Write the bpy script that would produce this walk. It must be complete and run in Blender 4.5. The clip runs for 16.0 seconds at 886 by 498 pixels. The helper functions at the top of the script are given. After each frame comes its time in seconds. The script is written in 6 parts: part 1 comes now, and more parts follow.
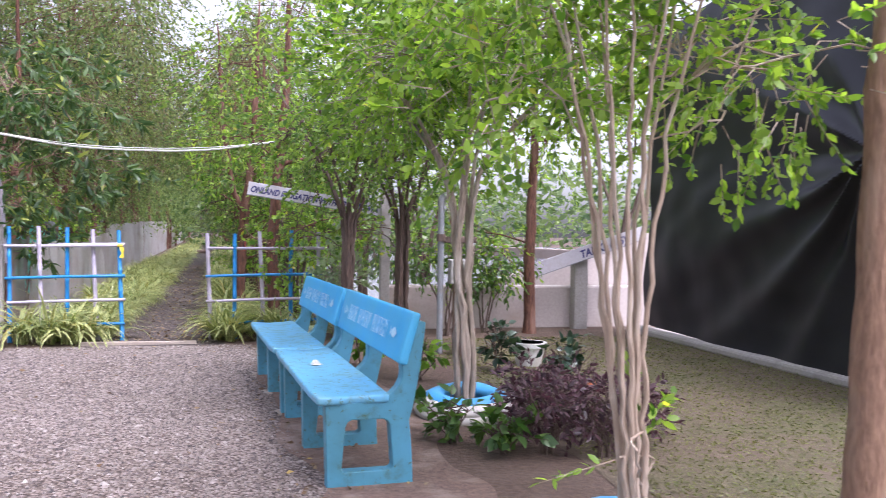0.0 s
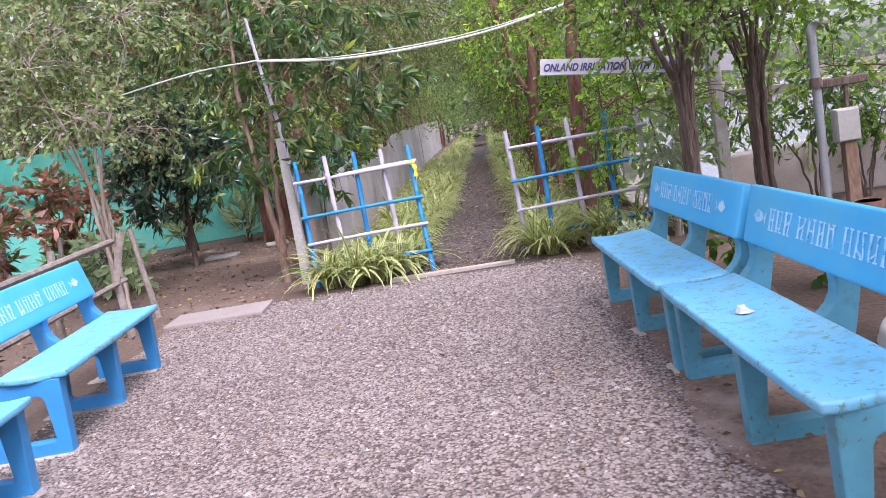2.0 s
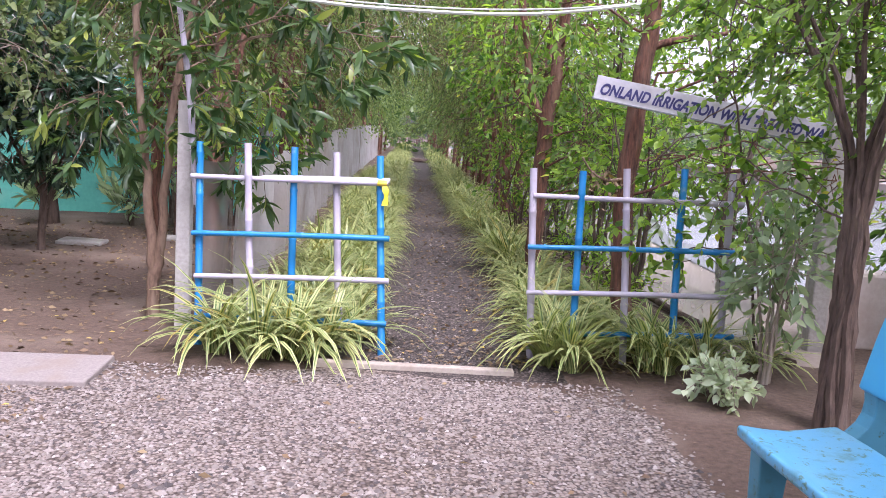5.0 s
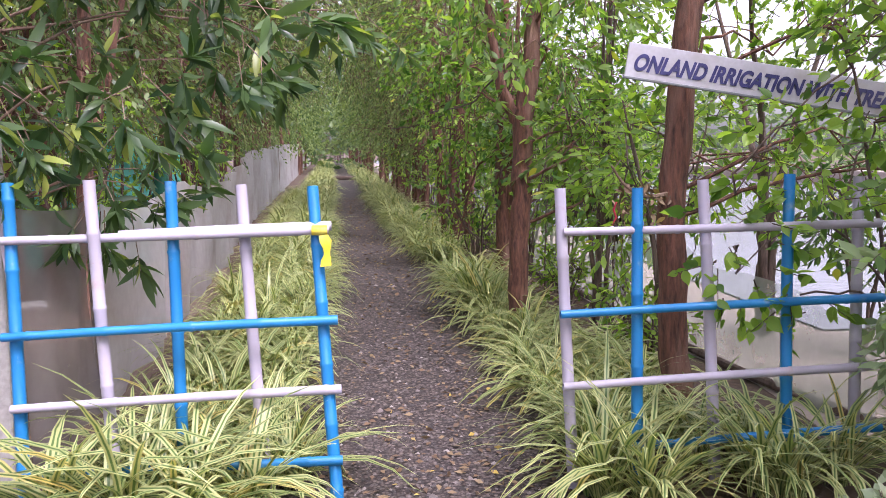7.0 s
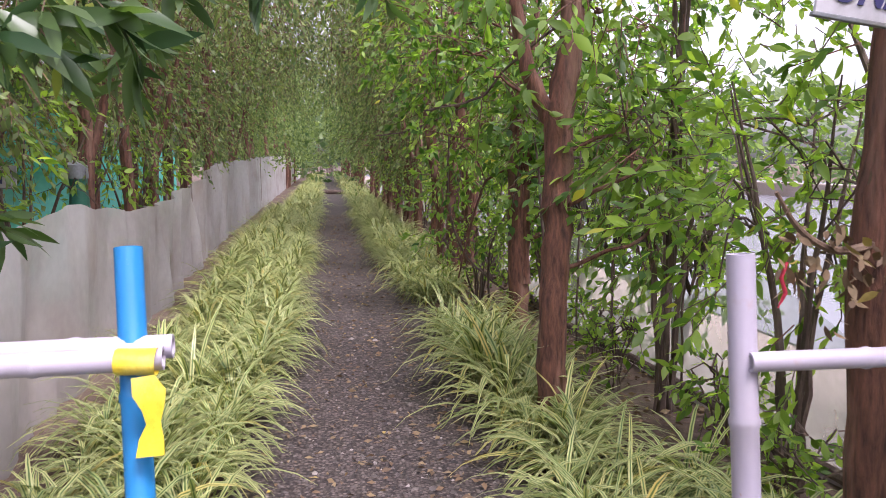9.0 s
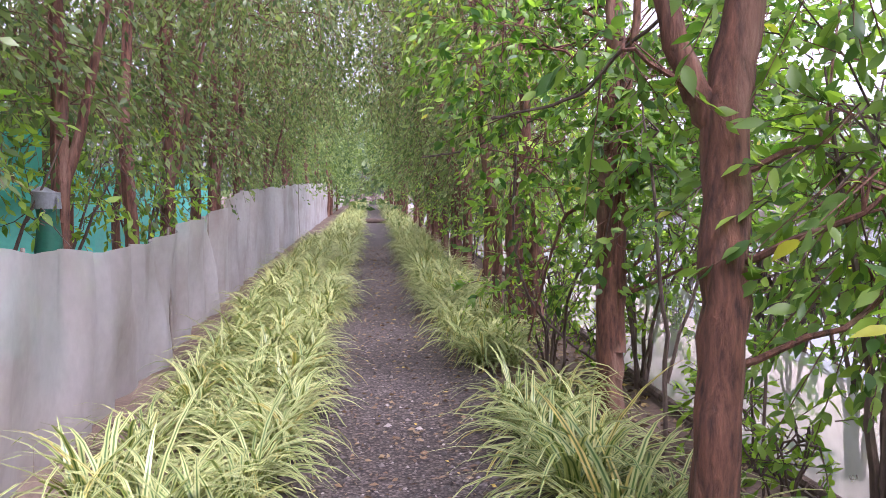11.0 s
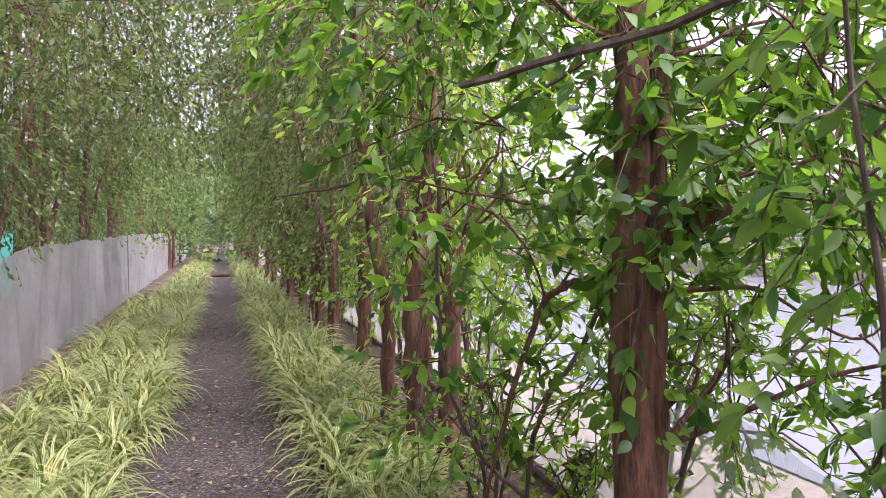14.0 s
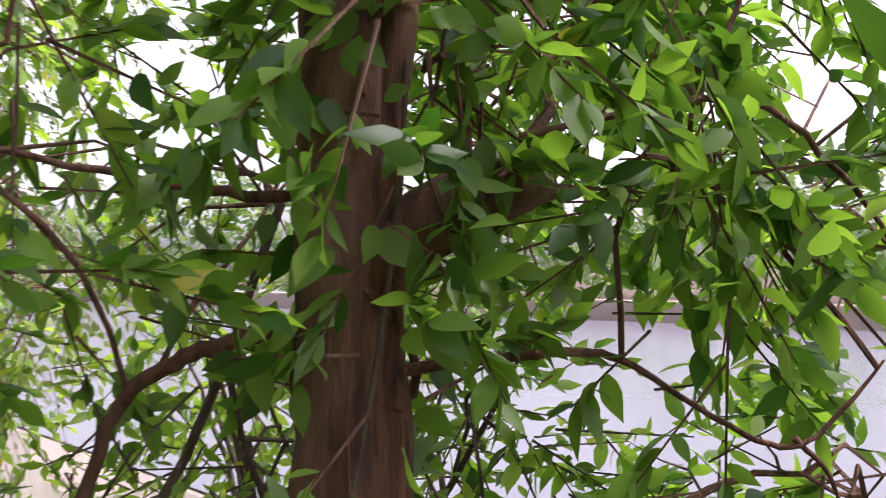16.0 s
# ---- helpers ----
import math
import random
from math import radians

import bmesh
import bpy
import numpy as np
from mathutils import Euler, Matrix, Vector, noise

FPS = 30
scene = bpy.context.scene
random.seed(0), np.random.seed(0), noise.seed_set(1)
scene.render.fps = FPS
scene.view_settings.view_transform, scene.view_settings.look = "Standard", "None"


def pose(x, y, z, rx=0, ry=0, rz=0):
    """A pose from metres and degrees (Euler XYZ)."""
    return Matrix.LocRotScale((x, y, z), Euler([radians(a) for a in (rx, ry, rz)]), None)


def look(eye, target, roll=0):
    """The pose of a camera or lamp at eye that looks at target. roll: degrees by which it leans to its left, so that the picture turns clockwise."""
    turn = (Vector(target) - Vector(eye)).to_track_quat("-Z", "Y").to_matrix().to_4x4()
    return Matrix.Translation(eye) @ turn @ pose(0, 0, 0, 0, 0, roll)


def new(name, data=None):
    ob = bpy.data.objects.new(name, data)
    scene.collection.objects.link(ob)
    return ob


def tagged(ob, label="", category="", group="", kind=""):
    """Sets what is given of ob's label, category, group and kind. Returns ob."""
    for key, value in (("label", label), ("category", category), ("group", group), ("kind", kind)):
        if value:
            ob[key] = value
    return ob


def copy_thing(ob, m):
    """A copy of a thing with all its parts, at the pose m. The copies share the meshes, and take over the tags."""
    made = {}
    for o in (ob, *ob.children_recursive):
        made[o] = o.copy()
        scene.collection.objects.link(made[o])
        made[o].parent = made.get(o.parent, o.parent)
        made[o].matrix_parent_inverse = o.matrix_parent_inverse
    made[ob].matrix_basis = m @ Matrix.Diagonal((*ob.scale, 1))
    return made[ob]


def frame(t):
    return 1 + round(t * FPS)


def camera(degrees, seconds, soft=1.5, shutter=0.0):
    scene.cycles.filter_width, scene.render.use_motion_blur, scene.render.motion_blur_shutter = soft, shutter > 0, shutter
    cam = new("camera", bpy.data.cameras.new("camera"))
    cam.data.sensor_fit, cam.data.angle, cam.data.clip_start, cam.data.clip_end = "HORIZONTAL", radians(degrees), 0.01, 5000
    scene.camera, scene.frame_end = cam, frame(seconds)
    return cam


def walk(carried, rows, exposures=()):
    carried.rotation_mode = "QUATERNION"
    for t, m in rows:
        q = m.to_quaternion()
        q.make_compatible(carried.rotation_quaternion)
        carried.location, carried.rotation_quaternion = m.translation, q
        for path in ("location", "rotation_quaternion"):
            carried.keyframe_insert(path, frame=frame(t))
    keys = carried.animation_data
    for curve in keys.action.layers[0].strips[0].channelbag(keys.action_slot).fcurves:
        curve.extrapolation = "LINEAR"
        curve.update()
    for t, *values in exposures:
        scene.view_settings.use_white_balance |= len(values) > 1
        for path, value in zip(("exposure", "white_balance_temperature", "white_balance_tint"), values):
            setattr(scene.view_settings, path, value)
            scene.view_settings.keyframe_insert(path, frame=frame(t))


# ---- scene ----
# ---- camera ----
cam = camera(54.7, 16.0, soft=0.8, shutter=0.15)
PATH = [
    (0, (0.637, 2.059, 1.341), (1.108, 4.002, 1.302), 0.9),
    (0.5, (0.563, 2.495, 1.412), (0.728, 4.487, 1.342), -0.1),
    (1, (0.463, 2.981, 1.409), (0.481, 4.978, 1.304), -1.1),
    (1.5, (0.384, 3.481, 1.415), (0.326, 5.473, 1.24), -5.2),
    (2, (0.266, 4.0, 1.456), (0.09, 5.972, 1.172), -9.7),
    (2.5, (0.072, 4.51, 1.466), (-0.076, 6.483, 1.175), -10.4),
    (3, (-0.024, 5.001, 1.49), (-0.168, 6.98, 1.238), -6.7),
    (3.5, (-0.11, 5.529, 1.486), (-0.218, 7.518, 1.314), -0.3),
    (3.7, (-0.142, 5.736, 1.482), (-0.209, 7.728, 1.309), 1.4),
    (5.8, (-0.546, 8.087, 1.465), (-0.428, 10.06, 1.155), 2.1),
    (6, (-0.582, 8.318, 1.445), (-0.42, 10.294, 1.185), 1.1),
    (6.5, (-0.617, 8.818, 1.443), (-0.401, 10.793, 1.216), -0.4),
    (7, (-0.561, 9.347, 1.456), (-0.353, 11.322, 1.222), -0.4),
    (7.5, (-0.514, 9.854, 1.413), (-0.201, 11.817, 1.192), -0.8),
    (8, (-0.461, 10.402, 1.434), (-0.196, 12.375, 1.237), -0.5),
    (8.5, (-0.409, 10.939, 1.422), (-0.186, 12.915, 1.21), 0.2),
    (9, (-0.36, 11.484, 1.443), (-0.137, 13.461, 1.239), -0.2),
    (9.5, (-0.306, 12.03, 1.466), (-0.186, 14.02, 1.305), -0.2),
    (9.7, (-0.325, 12.222, 1.47), (-0.202, 14.212, 1.321), 0.1),
    (11.8, (-0.301, 13.924, 1.426), (-0.172, 15.915, 1.297), -0.1),
    (12, (-0.278, 14.118, 1.443), (-0.132, 16.109, 1.323), -0.2),
    (12.5, (-0.258, 14.521, 1.453), (-0.017, 16.504, 1.37), 0.7),
    (13, (-0.272, 14.976, 1.482), (0.126, 16.935, 1.438), -0.2),
    (13.5, (-0.23, 15.474, 1.479), (0.207, 17.426, 1.467), -0.2),
    (14, (-0.236, 15.929, 1.497), (0.225, 17.875, 1.467), -0.5),
    (14.5, (-0.23, 16.392, 1.496), (0.363, 18.301, 1.431), -0.9),
    (15, (-0.054, 16.894, 1.48), (0.671, 18.757, 1.421), -0.3),
    (15.5, (0.053, 17.292, 1.46), (1.12, 18.983, 1.45), 1.1),
    (16.0, (0.25, 17.59, 1.46), (1.664, 19.004, 1.498), -0.2),
]
walk(cam, [(t, look(eye, target, roll)) for t, eye, target, roll in PATH],
     exposures=[(0, 1.52, 5850, 26), (3.5, 1.6, 5900, 29), (6, 1.62, 5850, 27), (7, 1.6, 6000, 30), (8, 1.5, 6100, 30), (9, 1.57, 6150, 29), (12, 2.0, 5650, 35), (13, 1.85, 5800, 31), (14.5, 1.82, 6050, 27), (15.5, 1.85, 6200, 28), (16, 1.55, 6250, 26)])

# ---- world and sun: a bright overcast afternoon ----
SUN_UP, SUN_ROUND = radians(58), radians(150)
world = bpy.data.worlds.new("overcast_sky")
world.use_nodes = True
scene.world = world
wn, wl = world.node_tree.nodes, world.node_tree.links
sky = wn.new("ShaderNodeTexSky")
sky.sky_type, sky.sun_disc = "NISHITA", False
sky.sun_elevation, sky.sun_rotation, sky.dust_density, sky.air_density = SUN_UP, SUN_ROUND, 4.0, 1.0
grey = wn.new("ShaderNodeHueSaturation")
grey.inputs["Saturation"].default_value = 0.25
wl.new(sky.outputs[0], grey.inputs["Color"])
wl.new(grey.outputs[0], wn["Background"].inputs["Color"])
wn["Background"].inputs["Strength"].default_value = 0.15

sun = new("sun", bpy.data.lights.new("sun", "SUN"))
sun.data.energy, sun.data.angle, sun.data.color = 1.3, radians(18), (1.0, 0.97, 0.92)
sun.matrix_world = look((0, 0, 30), (-30 * math.cos(SUN_UP) / math.sin(SUN_UP) * math.sin(SUN_ROUND),
                                     -30 * math.cos(SUN_UP) / math.sin(SUN_UP) * math.cos(SUN_ROUND), 0))


# ---- materials ----
def material(name, rough=0.7):
    m = bpy.data.materials.new(name)
    m.use_nodes = True
    n, l = m.node_tree.nodes, m.node_tree.links
    p = n["Principled BSDF"]
    p.inputs["Roughness"].default_value = rough
    return m, n, l, p


def noise_tex(n, l, scale, detail=4, coords="Object", rough=0.55, stretch=1.0):
    tc = n.new("ShaderNodeTexCoord")
    t = n.new("ShaderNodeTexNoise")
    t.inputs["Scale"].default_value, t.inputs["Detail"].default_value = scale, detail
    t.inputs["Roughness"].default_value = rough
    if stretch != 1.0:
        mp = n.new("ShaderNodeMapping")
        mp.inputs["Scale"].default_value = (1, 1, stretch)
        l.new(tc.outputs[coords], mp.inputs["Vector"])
        l.new(mp.outputs[0], t.inputs["Vector"])
    else:
        l.new(tc.outputs[coords], t.inputs["Vector"])
    return t


def ramp(n, l, src, stops):
    r = n.new("ShaderNodeValToRGB")
    e = r.color_ramp.elements
    while len(e) < len(stops):
        e.new(0.5)
    for i, (p, c) in enumerate(stops):
        e[i].position, e[i].color = p, (*c, 1)
    l.new(src, r.inputs[0])
    return r


def mix(n, l, fac, a, b, mode="MIX"):
    m = n.new("ShaderNodeMix")
    m.data_type, m.blend_type = "RGBA", mode
    if isinstance(fac, float):
        m.inputs[0].default_value = fac
    else:
        l.new(fac, m.inputs[0])
    for sock, v in ((m.inputs[6], a), (m.inputs[7], b)):
        if isinstance(v, tuple):
            sock.default_value = (*v, 1)
        else:
            l.new(v, sock)
    return m.outputs[2]


def bump(n, l, p, height, strength=0.4, dist=0.01):
    b = n.new("ShaderNodeBump")
    b.inputs["Strength"].default_value, b.inputs["Distance"].default_value = strength, dist
    l.new(height, b.inputs["Height"])
    l.new(b.outputs[0], p.inputs["Normal"])


def two_scale(name, light, dark, stain, big=1.5, fine=40, rough=0.8, bump_s=0.4, bump_d=0.006, stain_at=0.62, coords="Object", stretch=1.0):
    """A base colour with fine grain and larger stains."""
    m, n, l, p = material(name, rough)
    f = noise_tex(n, l, fine, 6, coords, 0.6, stretch)
    b = noise_tex(n, l, big, 5, coords, 0.55, stretch)
    grain = ramp(n, l, f.outputs[0], [(0.3, dark), (0.7, light)])
    mask = ramp(n, l, b.outputs[0], [(stain_at - 0.1, (0, 0, 0)), (stain_at + 0.1, (1, 1, 1))])
    l.new(mix(n, l, mask.outputs[0], grain.outputs[0], stain), p.inputs["Base Color"])
    bump(n, l, p, f.outputs[0], bump_s, bump_d)
    return m


def leaf_material(name, dark, light, through_col, odd=None, odd_share=0.04, thin=0.45, rough=0.42):
    """Leaves: each its own tone, with light that comes through the blade."""
    m, n, l, p = material(name, rough)
    g = n.new("ShaderNodeNewGeometry")
    stops = [(0.0, dark), (1.0 - odd_share if odd else 1.0, light)]
    if odd:
        stops += [(1.0 - odd_share + 0.005, odd)]
    r = ramp(n, l, g.outputs["Random Per Island"], stops)
    f = noise_tex(n, l, 0.9, 3)
    c = mix(n, l, 0.5, r.outputs[0], ramp(n, l, f.outputs[0], [(0.35, (0.55, 0.6, 0.5)), (0.65, (1.25, 1.2, 1.1))]).outputs[0], "MULTIPLY")
    l.new(c, p.inputs["Base Color"])
    t = n.new("ShaderNodeBsdfTranslucent")
    l.new(mix(n, l, 1.0, c, through_col, "MULTIPLY"), t.inputs["Color"])
    ms = n.new("ShaderNodeMixShader")
    ms.inputs[0].default_value = thin
    l.new(p.outputs[0], ms.inputs[1])
    l.new(t.outputs[0], ms.inputs[2])
    l.new(ms.outputs[0], n["Material Output"].inputs[0])
    return m


def blade_material(name, green, cream, through_col):
    """Strap leaves with pale margins: the stripe runs along the blade."""
    m, n, l, p = material(name, 0.4)
    uv = n.new("ShaderNodeUVMap")
    sep = n.new("ShaderNodeSeparateXYZ")
    l.new(uv.outputs[0], sep.inputs[0])
    g = n.new("ShaderNodeNewGeometry")
    r = ramp(n, l, sep.outputs[0], [(0.0, cream), (0.3, cream), (0.38, green), (0.62, green), (0.7, cream)])
    info = n.new("ShaderNodeObjectInfo")
    both = n.new("ShaderNodeMath")
    both.operation = "ADD"
    l.new(g.outputs["Random Per Island"], both.inputs[0])
    l.new(info.outputs["Random"], both.inputs[1])
    part_of = n.new("ShaderNodeMath")
    part_of.operation = "FRACT"
    l.new(both.outputs[0], part_of.inputs[0])
    tone = ramp(n, l, part_of.outputs[0], [(0, (0.55, 0.62, 0.45)), (0.9, (1.15, 1.1, 1.0)), (1.0, (1.0, 0.75, 0.4))])
    c = mix(n, l, 1.0, r.outputs[0], tone.outputs[0], "MULTIPLY")
    l.new(c, p.inputs["Base Color"])
    t = n.new("ShaderNodeBsdfTranslucent")
    l.new(mix(n, l, 1.0, c, through_col, "MULTIPLY"), t.inputs["Color"])
    ms = n.new("ShaderNodeMixShader")
    ms.inputs[0].default_value = 0.35
    l.new(p.outputs[0], ms.inputs[1])
    l.new(t.outputs[0], ms.inputs[2])
    l.new(ms.outputs[0], n["Material Output"].inputs[0])
    return m


def net_material(name, col, stain, see_through, light_through=0.5):
    """Woven shade net: part cloth, part holes, light shines through."""
    m, n, l, p = material(name, 0.85)
    b = noise_tex(n, l, 1.3, 6)
    f = noise_tex(n, l, 14, 4)
    mask = ramp(n, l, b.outputs[0], [(0.42, (0, 0, 0)), (0.75, (1, 1, 1))])
    c = mix(n, l, mask.outputs[0], col, stain)
    c = mix(n, l, 0.35, c, ramp(n, l, f.outputs[0], [(0.3, (0.7, 0.7, 0.7)), (0.7, (1, 1, 1))]).outputs[0], "MULTIPLY")
    l.new(c, p.inputs["Base Color"])
    t = n.new("ShaderNodeBsdfTranslucent")
    l.new(c, t.inputs["Color"])
    a = n.new("ShaderNodeMixShader")
    a.inputs[0].default_value = light_through
    l.new(p.outputs[0], a.inputs[1])
    l.new(t.outputs[0], a.inputs[2])
    h = n.new("ShaderNodeBsdfTransparent")
    s = n.new("ShaderNodeMixShader")
    s.inputs[0].default_value = see_through
    l.new(a.outputs[0], s.inputs[1])
    l.new(h.outputs[0], s.inputs[2])
    l.new(s.outputs[0], n["Material Output"].inputs[0])
    return m


def painted(name, col, dark, chip, chip_at=0.68, rough=0.5):
    """Weathered paint with dirt and worn spots that show what is beneath."""
    m, n, l, p = material(name, rough)
    big = noise_tex(n, l, 3.5, 6)
    fine = noise_tex(n, l, 28, 8, rough=0.7)
    c = mix(n, l, ramp(n, l, big.outputs[0], [(0.4, (0, 0, 0)), (0.75, (1, 1, 1))]).outputs[0], col, dark)
    mid = noise_tex(n, l, 9, 7, rough=0.65)
    c = mix(n, l, ramp(n, l, mid.outputs[0], [(chip_at - 0.06, (0, 0, 0)), (chip_at + 0.12, (0.75, 0.75, 0.75))]).outputs[0], c, chip)
    c = mix(n, l, ramp(n, l, fine.outputs[0], [(chip_at, (0, 0, 0)), (chip_at + 0.05, (1, 1, 1))]).outputs[0], c, chip)
    l.new(c, p.inputs["Base Color"])
    bump(n, l, p, fine.outputs[0], 0.25, 0.004)
    return m


def stone_material(name, stops, rough=0.85):
    m, n, l, p = material(name, rough)
    g = n.new("ShaderNodeNewGeometry")
    r = ramp(n, l, g.outputs["Random Per Island"], stops)
    f = noise_tex(n, l, 90, 4)
    l.new(mix(n, l, 0.5, r.outputs[0], ramp(n, l, f.outputs[0], [(0.3, (0.7, 0.7, 0.7)), (0.7, (1.2, 1.2, 1.2))]).outputs[0], "MULTIPLY"), p.inputs["Base Color"])
    return m


def gravel_material(name, stops, scale, gap, rough=0.9):
    m, n, l, p = material(name, rough)
    tc = n.new("ShaderNodeTexCoord")
    v = n.new("ShaderNodeTexVoronoi")
    v.inputs["Scale"].default_value = scale
    l.new(tc.outputs["Object"], v.inputs["Vector"])
    sep = n.new("ShaderNodeSeparateColor")
    l.new(v.outputs["Color"], sep.inputs[0])
    r = ramp(n, l, sep.outputs[0], stops)
    edge = ramp(n, l, v.outputs["Distance"], [(0.35, (1, 1, 1)), (0.75, gap)])
    c = mix(n, l, 1.0, r.outputs[0], edge.outputs[0], "MULTIPLY")
    big = noise_tex(n, l, 0.8, 5)
    c = mix(n, l, 0.7, c, ramp(n, l, big.outputs[0], [(0.35, (0.72, 0.66, 0.6)), (0.65, (1.1, 1.08, 1.08))]).outputs[0], "MULTIPLY")
    l.new(c, p.inputs["Base Color"])
    bump(n, l, p, v.outputs["Distance"], -0.8, 0.012)
    return m


SOIL = two_scale("soil", (0.13, 0.084, 0.06), (0.058, 0.037, 0.028), (0.185, 0.135, 0.105), 0.7, 25, 0.95, 0.8, 0.02)
LANE = gravel_material("lane_gravel", [(0.0, (0.035, 0.028, 0.028)), (0.5, (0.08, 0.063, 0.06)), (0.85, (0.135, 0.11, 0.1)), (1.0, (0.2, 0.165, 0.15))], 60, (0.3, 0.24, 0.22))
YARD = gravel_material("yard_gravel", [(0.0, (0.12, 0.094, 0.082)), (0.5, (0.225, 0.184, 0.164)), (1.0, (0.335, 0.285, 0.258))], 52, (0.24, 0.195, 0.175))
STONES = stone_material("gravel_stones", [(0.0, (0.05, 0.041, 0.042)), (0.4, (0.195, 0.162, 0.146)), (0.93, (0.27, 0.232, 0.21)), (1.0, (0.37, 0.335, 0.31))])
LANE_STONES = stone_material("lane_stones", [(0.0, (0.03, 0.026, 0.026)), (0.6, (0.1, 0.083, 0.078)), (0.92, (0.18, 0.15, 0.14)), (1.0, (0.34, 0.3, 0.28))])
LITTER = stone_material("fallen_leaves", [(0.0, (0.1, 0.06, 0.035)), (0.5, (0.17, 0.105, 0.055)), (0.93, (0.25, 0.18, 0.095)), (1.0, (0.5, 0.36, 0.06))], 0.7)
LAWN = two_scale("worn_lawn", (0.12, 0.11, 0.05), (0.07, 0.062, 0.033), (0.115, 0.085, 0.058), 0.9, 30, 0.95, 0.8, 0.02, 0.45)
BLUE = painted("blue_paint", (0.05, 0.39, 0.72), (0.1, 0.43, 0.66), (0.16, 0.3, 0.26), 0.72)
SEAT = painted("worn_blue_seat", (0.12, 0.4, 0.64), (0.17, 0.38, 0.48), (0.1, 0.2, 0.17), 0.57, 0.42)
LEG = painted("pale_blue_leg", (0.08, 0.29, 0.42), (0.06, 0.19, 0.23), (0.06, 0.12, 0.08), 0.6)
LEG_BLUE = painted("blue_leg", (0.03, 0.23, 0.52), (0.035, 0.17, 0.36), (0.08, 0.14, 0.12), 0.64)
LETTER = painted("faded_white_lettering", (0.5, 0.7, 0.84), (0.34, 0.6, 0.79), (0.07, 0.4, 0.7), 0.55)
PIPE_BLUE = painted("blue_pipe_paint", (0.01, 0.17, 0.43), (0.015, 0.2, 0.44), (0.3, 0.35, 0.38), 0.67, 0.4)
PIPE_WHITE = painted("white_paint_on_bamboo", (0.4, 0.36, 0.44), (0.36, 0.32, 0.36), (0.36, 0.24, 0.16), 0.66, 0.5)
RIBBON = two_scale("yellow_ribbon", (0.75, 0.58, 0.03), (0.65, 0.48, 0.02), (0.7, 0.6, 0.15), 6, 50, 0.5)
CONCRETE = two_scale("weathered_concrete", (0.42, 0.39, 0.37), (0.3, 0.28, 0.26), (0.2, 0.19, 0.17), 2.5, 40, 0.9)
SILL = two_scale("sill_concrete", (0.4, 0.34, 0.29), (0.3, 0.25, 0.21), (0.24, 0.18, 0.14), 3, 40, 0.9)
FOOT_SOIL = two_scale("trodden_reddish_soil", (0.2, 0.13, 0.1), (0.1, 0.065, 0.05), (0.28, 0.22, 0.19), 2.6, 35, 0.95, 0.7, 0.012)
SLAB = two_scale("sunken_slab", (0.27, 0.23, 0.215), (0.19, 0.16, 0.15), (0.22, 0.17, 0.14), 3, 60, 0.95)
WHITE_WALL = two_scale("stained_white_wall", (0.52, 0.46, 0.44), (0.44, 0.38, 0.36), (0.36, 0.28, 0.23), 0.9, 30, 0.9, 0.3)
BANK = two_scale("beige_bank", (0.36, 0.3, 0.26), (0.28, 0.22, 0.19), (0.24, 0.19, 0.15), 0.5, 20, 0.9)
RED_BARK = two_scale("red_brown_bark", (0.19, 0.08, 0.05), (0.034, 0.015, 0.011), (0.26, 0.15, 0.11), 7, 45, 0.9, 1.0, 0.015, 0.6, "Object", 0.2)
GREY_BARK = two_scale("pale_bark", (0.36, 0.29, 0.235), (0.2, 0.155, 0.12), (0.44, 0.39, 0.34), 9, 50, 0.9, 0.9, 0.01, 0.6, "Object", 0.2)
PALE_BARK = two_scale("pale_smooth_bark", (0.4, 0.31, 0.24), (0.26, 0.19, 0.14), (0.47, 0.4, 0.33), 9, 50, 0.9, 0.9, 0.01, 0.6, "Object", 0.2)
WARM_BARK = two_scale("warm_brown_bark", (0.3, 0.18, 0.12), (0.16, 0.09, 0.06), (0.36, 0.25, 0.18), 6, 45, 0.9, 0.9, 0.012, 0.6, "Object", 0.25)
BROWN_BARK = two_scale("brown_bark", (0.22, 0.14, 0.095), (0.1, 0.06, 0.042), (0.26, 0.19, 0.14), 8, 45, 0.9, 0.9, 0.01, 0.6, "Object", 0.25)
DARK_BARK = two_scale("dark_bark", (0.13, 0.085, 0.065), (0.045, 0.03, 0.025), (0.18, 0.13, 0.11), 9, 50, 0.9, 0.9, 0.01, 0.6, "Object", 0.2)
NET = net_material("pale_shade_net", (0.65, 0.61, 0.61), (0.46, 0.39, 0.35), 0.22, 0.5)
DARK_NET = net_material("dark_mesh", (0.34, 0.31, 0.3), (0.24, 0.21, 0.19), 0.42, 0.35)
LOW_NET = net_material("low_pale_net", (0.6, 0.66, 0.58), (0.42, 0.47, 0.37), 0.6, 0.6)
TURQ = net_material("turquoise_net", (0.1, 0.62, 0.5), (0.16, 0.58, 0.48), 0.08, 0.5)
TURQ_WALL = two_scale("turquoise_wall", (0.13, 0.52, 0.42), (0.1, 0.44, 0.36), (0.18, 0.46, 0.38), 1.2, 20, 0.7, 0.2)
TARP = two_scale("black_tarpaulin", (0.008, 0.009, 0.014), (0.005, 0.006, 0.01), (0.014, 0.015, 0.021), 1.0, 60, 0.5, 0.12, 0.003)
SIGN_WHITE = two_scale("sign_board", (0.52, 0.5, 0.54), (0.44, 0.42, 0.45), (0.4, 0.36, 0.35), 4, 40, 0.6, 0.1)
